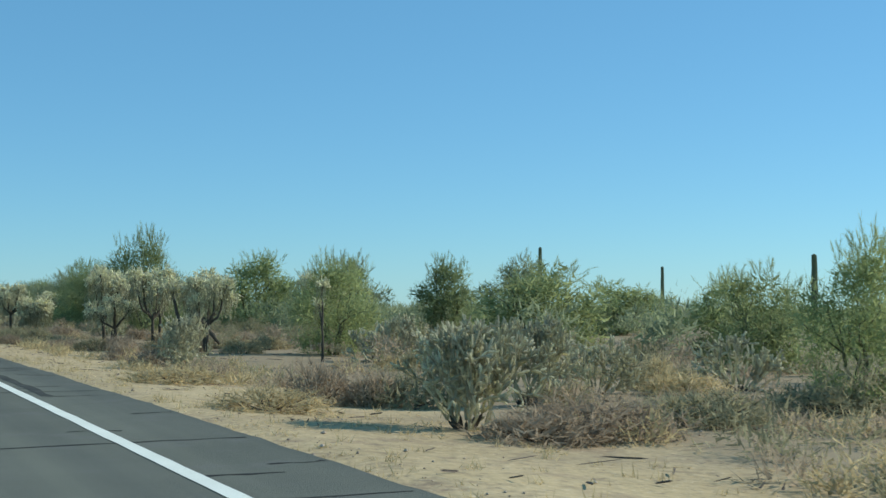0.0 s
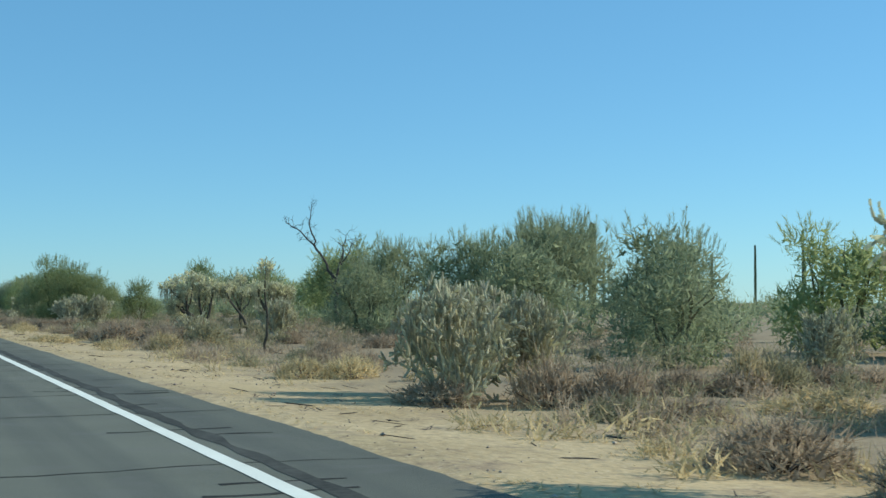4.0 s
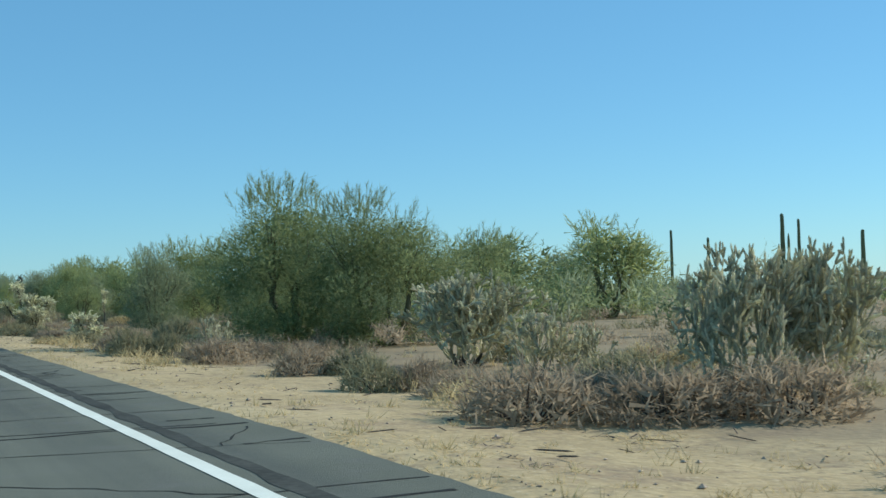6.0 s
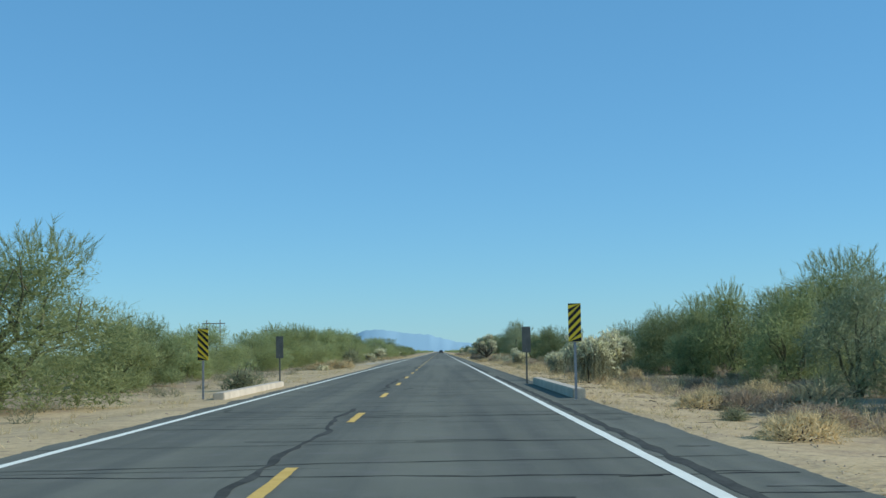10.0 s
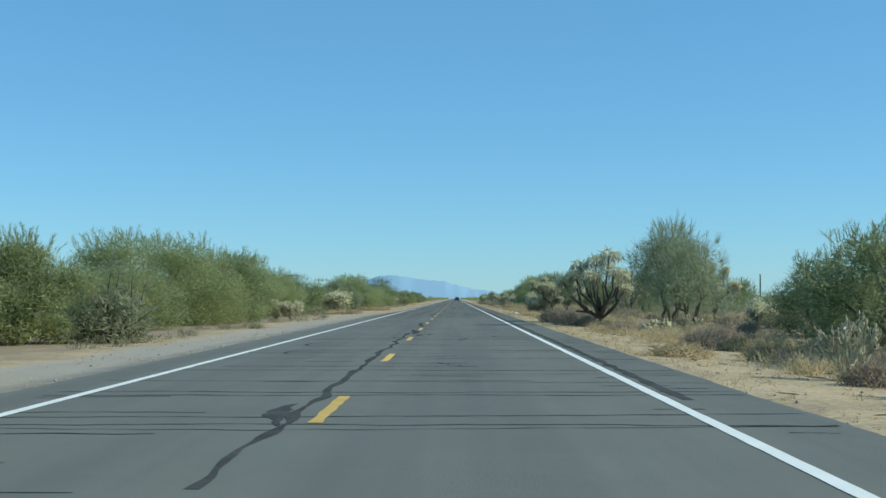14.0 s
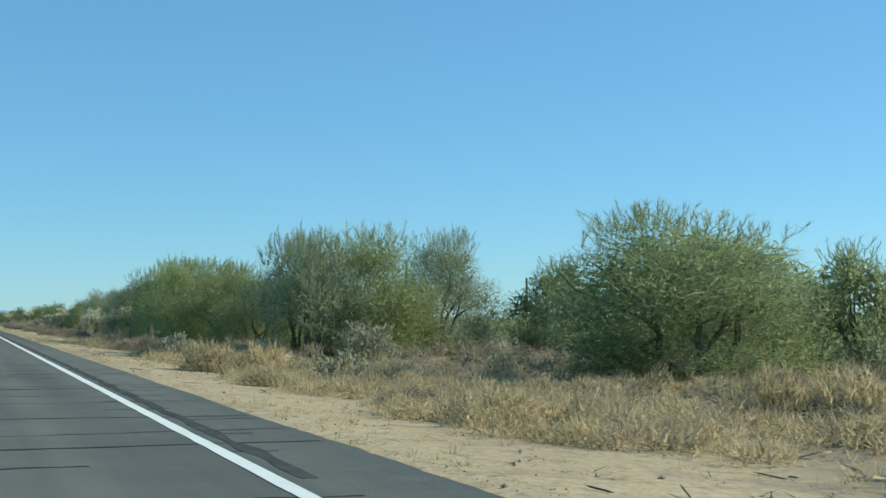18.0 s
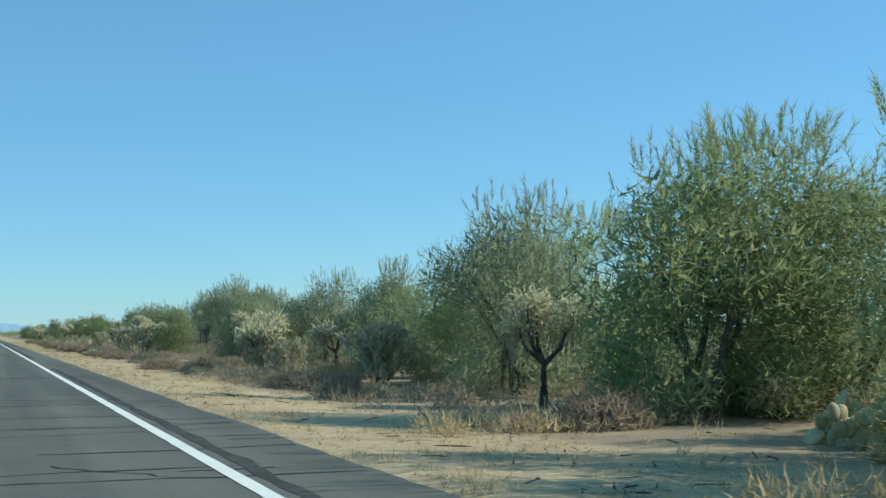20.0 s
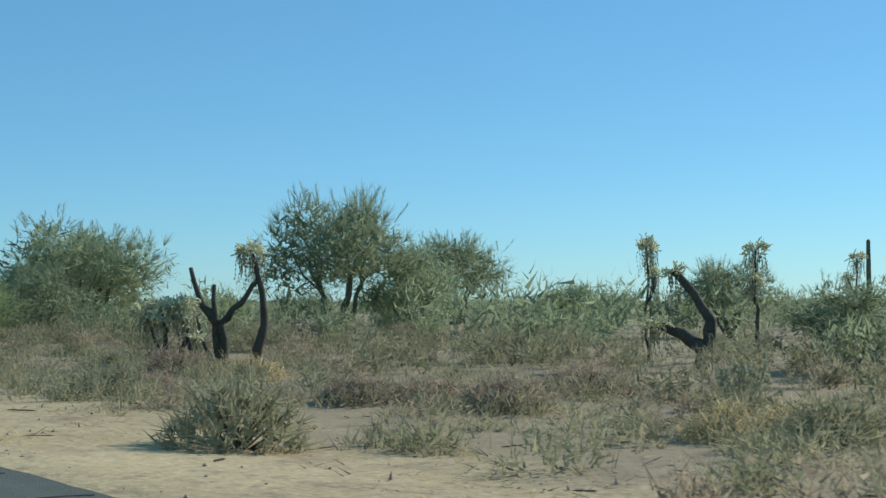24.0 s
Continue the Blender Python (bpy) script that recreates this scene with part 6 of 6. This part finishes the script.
while y < 138:
    y += rng.uniform(1.5, 3.5)
    tree(round(rng.uniform(21.5, 34), 1), round(y, 1), rng.uniform(2.4, 3.4), rng.uniform(2.6, 4.2))
y = 545.0
while y < 900:
    y += rng.uniform(4, 8)
    tree(round(rng.uniform(-15, -11), 1), round(y, 1), rng.uniform(2.2, 3.6), rng.uniform(2.4, 4.4))
y = 775.0
while y < 960:
    y += rng.uniform(4, 8)
    tree(round(rng.uniform(12, 19), 1), round(y, 1), rng.uniform(2.2, 3.6), rng.uniform(2.4, 4.0))
y = 5.0
while y < 770:
    y += rng.uniform(3.0, 6.5) if 470 < y < 600 else rng.uniform(8, 16)
    straw(round(rng.uniform(7, 15), 1), round(y, 1), rng.uniform(0.3, 0.55), rng.uniform(0.8, 1.8))
y = 5.0
while y < 770:
    y += rng.uniform(3.5, 6.5)
    bursage(round(rng.uniform(7.5, 16), 1), round(y, 1), rng.uniform(0.3, 0.5), rng.uniform(0.7, 1.5))


# ---- what nobody could count: scrub behind, grass, stones, sticks ----
def scrub(name, label, seed, spots, leaf, per, size):
    """spots: rows of x, y, height, width; per: leaf sprays on each."""
    rng = np.random.default_rng(seed)
    s = Shape()
    for x, y, h, w in spots:
        n = per
        z = ground_z(x, y) if -60 < x < 60 else -0.2
        lobes = [(x, y, z + h * 0.45, w * 0.36, h / w)]
        for _ in range(4):
            a, k = rng.uniform(0, 6.28), w * rng.uniform(0.2, 0.36)
            lobes.append((x + math.cos(a) * k, y + math.sin(a) * k, z + h * rng.uniform(0.25, 0.62), w * rng.uniform(0.2, 0.28), h / w * 1.2))
        p, d = inside(rng, [(lx, ly, lz, r * 0.85, k) for lx, ly, lz, r, k in lobes], n, 0.45)
        s.tris(patches(rng, p, d, size * 1.8, 0.6, 0.16))
        p, d = inside(rng, lobes, int(n * 1.5), 0.27)
        s.tris(patches(rng, p, d, size * 1.15, 0.75, 0.09))
        high = p[:, 2] > z + h * 0.55
        s.tris(twigs(rng, p[high], d[high] * 0.4, 1, h * 0.12, 0.012, 0.8, 0.6))
    tagged(new(name, s.mesh(name, leaf)), label, "scrub", kind="stuff")


OPEN_SPOTS = ((6.0, 9.8, 579, 592), (8, 12.3, 33, 41), (6.5, 10.5, 500, 520), (6, 9.5, 181, 187), (8, 12, 36, 45), (5, 10.6, 278.5, 292.5), (5, 9.2, 297, 312))


def scatter(seed, count, x0, x1, y0, y1, h0, h1):
    rng = np.random.default_rng(seed)
    out = []
    for _ in range(count):
        h = rng.uniform(h0, h1)
        out.append((x0 + (x1 - x0) * rng.random() ** 1.4, rng.uniform(y0, y1), h, h * rng.uniform(0.9, 1.6)))
    return out


scrub("desert_scrub", "green palo verde scrub behind the roadside trees", 31, scatter(41, 560, 21, 60, 10, 1000, 1.6, 3.0), LEAF_GREEN, 140, 0.135)
scrub("desert_scrub", "pale grey-green scrub behind the roadside trees", 32, scatter(42, 520, 19, 55, 10, 1000, 1.5, 2.7), LEAF_GREY, 140, 0.135)
scrub("desert_scrub", "grey-green scrub behind the roadside trees", 33, scatter(43, 520, 20, 75, 10, 1000, 1.4, 2.6), LEAF_GREY, 135, 0.135)
scrub("desert_scrub", "green scrub across the road", 34, scatter(44, 420, -14, -50, 300, 1050, 1.5, 2.7), LEAF_GREEN, 120, 0.175)
scrub("desert_scrub", "yellow-green scrub across the road", 35, scatter(45, 420, -12.5, -40, 300, 1050, 1.4, 2.6), LEAF_YELLOW, 120, 0.175)
scrub("far_scrub", "far green scrub on the plain", 36, scatter(46, 900, 60, 420, 0, 1900, 1.6, 3.0), LEAF_GREEN, 40, 0.34)
scrub("far_scrub", "far grey-green scrub on the plain", 37, scatter(47, 800, 45, 300, 0, 1700, 1.5, 2.8), LEAF_GREY, 40, 0.34)
scrub("far_scrub", "far scrub across the road", 38, scatter(48, 500, -50, -330, 250, 2000, 1.6, 3.2), LEAF_GREEN, 40, 0.34)
scrub("far_scrub", "far scrub along the road ahead", 39, scatter(49, 260, 9, 60, 960, 2600, 1.8, 3.4) + scatter(50, 260, -10, -60, 960, 2600, 1.8, 3.4), LEAF_YELLOW, 45, 0.34)
scrub("brush", "waist-high olive-brown brush behind the roadside shrubs", 51, scatter(52, 1050, 12.0, 30, -5, 800, 0.5, 1.1) + scatter(55, 330, 16.5, 28, 715, 800, 0.6, 1.2) + scatter(56, 80, 17, 28, 30, 80, 0.6, 1.1), OLIVE_TWIG, 100, 0.068)
scrub("brush", "waist-high grey-brown dry brush among the trees", 53, scatter(54, 700, 12.5, 34, -5, 800, 0.5, 1.05), TWIG, 95, 0.068)


def low_scrub(seed, count, x0, x1, y0, y1, bare=-0.06):
    rng = np.random.default_rng(seed)
    s = Shape()
    for _ in range(count):
        x, y = x0 + (x1 - x0) * rng.random() ** 1.25, rng.uniform(y0, y1)
        if noise.noise(Vector((x * 0.11, y * 0.11, 9.1))) < bare or any(a < x < c and e < y < g for a, c, e, g in OPEN_SPOTS):
            continue
        w, h = rng.uniform(0.6, 1.5), rng.uniform(0.22, 0.52)
        d = rng.normal(0, 1, (60, 3))
        d[:, 2] = np.abs(d[:, 2])
        d /= np.linalg.norm(d, axis=1, keepdims=True)
        cs = np.array([x, y, ground_z(x, y)]) + d * rng.uniform(0.5, 1, (60, 1)) * np.array([w * 0.5, w * 0.5, h * 0.85])
        s.tris(patches(rng, cs[:34] - d[:34] * np.array([w, w, h]) * 0.08, d[:34], 0.12, 0.6, 0.14))
        s.tris(patches(rng, cs[10:], d[10:], 0.09, 0.8, 0.11))
        s.tris(twigs(rng, cs[:50], d[:50], 1, 0.18, 0.013, 0.5, 0.75))
    return s


tagged(new("low_dry_scrub", low_scrub(61, 3900, 8.0, 22, -5, 800).mesh("low_dry_scrub", TWIG)), "low grey-brown dry scrub over the desert floor", "scrub", kind="stuff")
tagged(new("low_dry_scrub", low_scrub(69, 3000, 8.6, 26, -5, 800).mesh("low_dry_scrub", OLIVE_TWIG)), "low olive-brown scrub over the desert floor", "scrub", kind="stuff")
tagged(new("dry_grass_belt", low_scrub(74, 1500, 7.2, 11.5, 375, 610).mesh("dry_grass_belt", STRAW)), "belt of tan dry grass and low shrubs beside the road", "grass", kind="stuff")
tagged(new("dry_grass_belt", low_scrub(75, 700, 7.0, 12, -5, 375).mesh("dry_grass_belt", STRAW)), "tan dry grass among the roadside shrubs", "grass", kind="stuff")
tagged(new("dry_grass_belt", low_scrub(79, 860, 8.5, 25, 486, 567, -0.5).mesh("dry_grass_belt", STRAW)), "bright tan dry grass in the open ground behind the chollas", "grass", kind="stuff")
tagged(new("low_dry_scrub", low_scrub(76, 560, 8.4, 16, 714, 800, -0.8).mesh("low_dry_scrub", OLIVE_TWIG)), "thick low olive-brown scrub beside the road", "scrub", kind="stuff")
tagged(new("low_dry_scrub", low_scrub(62, 700, -7.5, -20, 300, 700).mesh("low_dry_scrub", OLIVE_TWIG)), "low dry scrub on the far verge", "scrub", kind="stuff")


def tufts(seed, count, x0, x1, y0, y1, height, blades=14):
    rng = np.random.default_rng(seed)
    s = Shape()
    for _ in range(count):
        y = rng.uniform(y0, y1)
        if noise.noise(Vector((x0, y * 0.06, 4.4))) < -0.12:
            continue
        x = x0 + (x1 - x0) * rng.random() ** 1.3
        c = np.array([[x, y, ground_z(x, y) - 0.01]])
        s.tris(twigs(rng, np.repeat(c, blades, 0) + rng.normal(0, 0.05, (blades, 3)) * np.array([1, 1, 0]), np.zeros((blades, 3)), 1, height * rng.uniform(0.6, 1.4), 0.012, 0.9, 0.7))
    return s


tagged(new("dry_grass", tufts(63, 7000, 5.15, 8.6, -5, 800, 0.11).mesh("dry_grass", STRAW)), "short yellow dry grass along the road's edge", "grass", kind="stuff")
tagged(new("dry_grass", tufts(64, 1500, 7.5, 24, -5, 800, 0.24, 18).mesh("dry_grass", STRAW)), "yellow dry grass among the shrubs", "grass", kind="stuff")
tagged(new("dry_grass", tufts(65, 1600, -4.6, -11, 290, 720, 0.2, 16).mesh("dry_grass", STRAW)), "yellow dry grass on the far verge", "grass", kind="stuff")


def stones(seed, count, x0, x1, y0, y1, big=0.034):
    rng = np.random.default_rng(seed)
    s = Shape()
    ball = np.array([(0, 0, 1), (0, 0, -1), (1, 0, 0), (-1, 0, 0), (0, 1, 0), (0, -1, 0)], float)
    faces = [[0, 2, 4], [0, 4, 3], [0, 3, 5], [0, 5, 2], [1, 4, 2], [1, 3, 4], [1, 5, 3], [1, 2, 5]]
    for _ in range(count):
        x, y = x0 + (x1 - x0) * rng.random() ** 1.5, rng.uniform(y0, y1)
        r = 0.010 + big * rng.random() ** 4
        s.add(ball * r * rng.uniform(0.6, 1.3, (6, 1)) * np.array([1, 1, 0.6]) + np.array([x, y, ground_z(x, y) + r * 0.25]), faces)
    return s


tagged(new("loose_stones", stones(66, 5200, 5.1, 11, -5, 790).mesh("loose_stones", STONE)), "loose brown pebbles and stones on the dirt shoulder", "stones", kind="stuff")
tagged(new("edge_gravel", stones(70, 7000, 4.98, 5.75, -5, 790, 0.010).mesh("edge_gravel", STONE)), "gravel and asphalt crumbs along the broken road edge", "gravel", kind="stuff")
tagged(new("dry_grass", tufts(78, 2600, 5.0, 5.6, -5, 790, 0.06, 10).mesh("dry_grass", STRAW)), "sparse straw tufts growing at the asphalt edge", "grass", kind="stuff")
tagged(new("pale_stones", stones(82, 90, 5.9, 10.5, 278, 294, 0.034).mesh("pale_stones", PALE_STONE)), "pale stones and bits of litter on open brown dirt", "stones", kind="stuff")
tagged(new("loose_stones", stones(67, 1500, -3.9, -9, 290, 700).mesh("loose_stones", STONE)), "loose pebbles on the far shoulder", "stones", kind="stuff")


def sticks(seed, count, x0, x1, y0, y1):
    rng = np.random.default_rng(seed)
    s = Shape()
    a, b = [], []
    for _ in range(count):
        x, y = x0 + (x1 - x0) * rng.random(), rng.uniform(y0, y1)
        w, ln = rng.uniform(0, 6.28), rng.uniform(0.1, 0.5)
        z = ground_z(x, y) + 0.012
        a.append((x, y, z))
        b.append((x + math.cos(w) * ln, y + math.sin(w) * ln, z + rng.uniform(0, 0.05)))
    s.spindles(a, b, rng.uniform(0.004, 0.011, count), 3)
    return s


tagged(new("dead_sticks", sticks(68, 3600, 5.6, 15, -5, 790).mesh("dead_sticks", DEAD_WOOD)), "fallen dead sticks on the desert floor", "sticks", kind="stuff")


def litter(seed, count, x0, x1, y0, y1):
    """Flat straws and twigs strewn on the dirt."""
    rng = np.random.default_rng(seed)
    x = x0 + (x1 - x0) * rng.random(count) ** 1.2
    y = rng.uniform(y0, y1, count)
    c = np.array([(u, v, ground_z(u, v) + 0.006) for u, v in zip(x, y) if noise.noise(Vector((u * 0.5, v * 0.2, 3.3))) > -0.15])
    c = np.repeat(c, 9, 0) + rng.normal(0, 0.11, (len(c) * 9, 3)) * np.array([1, 1.6, 0])
    w = rng.uniform(0, 6.283, len(c))
    d = np.stack([np.cos(w), np.sin(w), rng.uniform(0.0, 0.35, len(c))], 1) * rng.uniform(0.05, 0.17, (len(c), 1))
    s = np.stack([-np.sin(w), np.cos(w), np.zeros(len(c))], 1) * rng.uniform(0.006, 0.016, (len(c), 1))
    out = Shape()
    out.tris(np.stack([c - s, c + s, c + d], 1))
    return out


tagged(new("straw_litter", litter(71, 9000, 5.1, 9.5, -5, 790).mesh("straw_litter", STRAW)), "pale straw litter strewn on the dirt shoulder", "litter", kind="stuff")
tagged(new("twig_litter", litter(72, 4500, 6.0, 13, -5, 790).mesh("twig_litter", DEAD_WOOD)), "dark twig litter between the shrubs", "litter", kind="stuff")
tagged(new("straw_litter", litter(73, 2500, -3.9, -8.0, 300, 720).mesh("straw_litter", STRAW)), "pale straw litter on the far shoulder", "litter", kind="stuff")
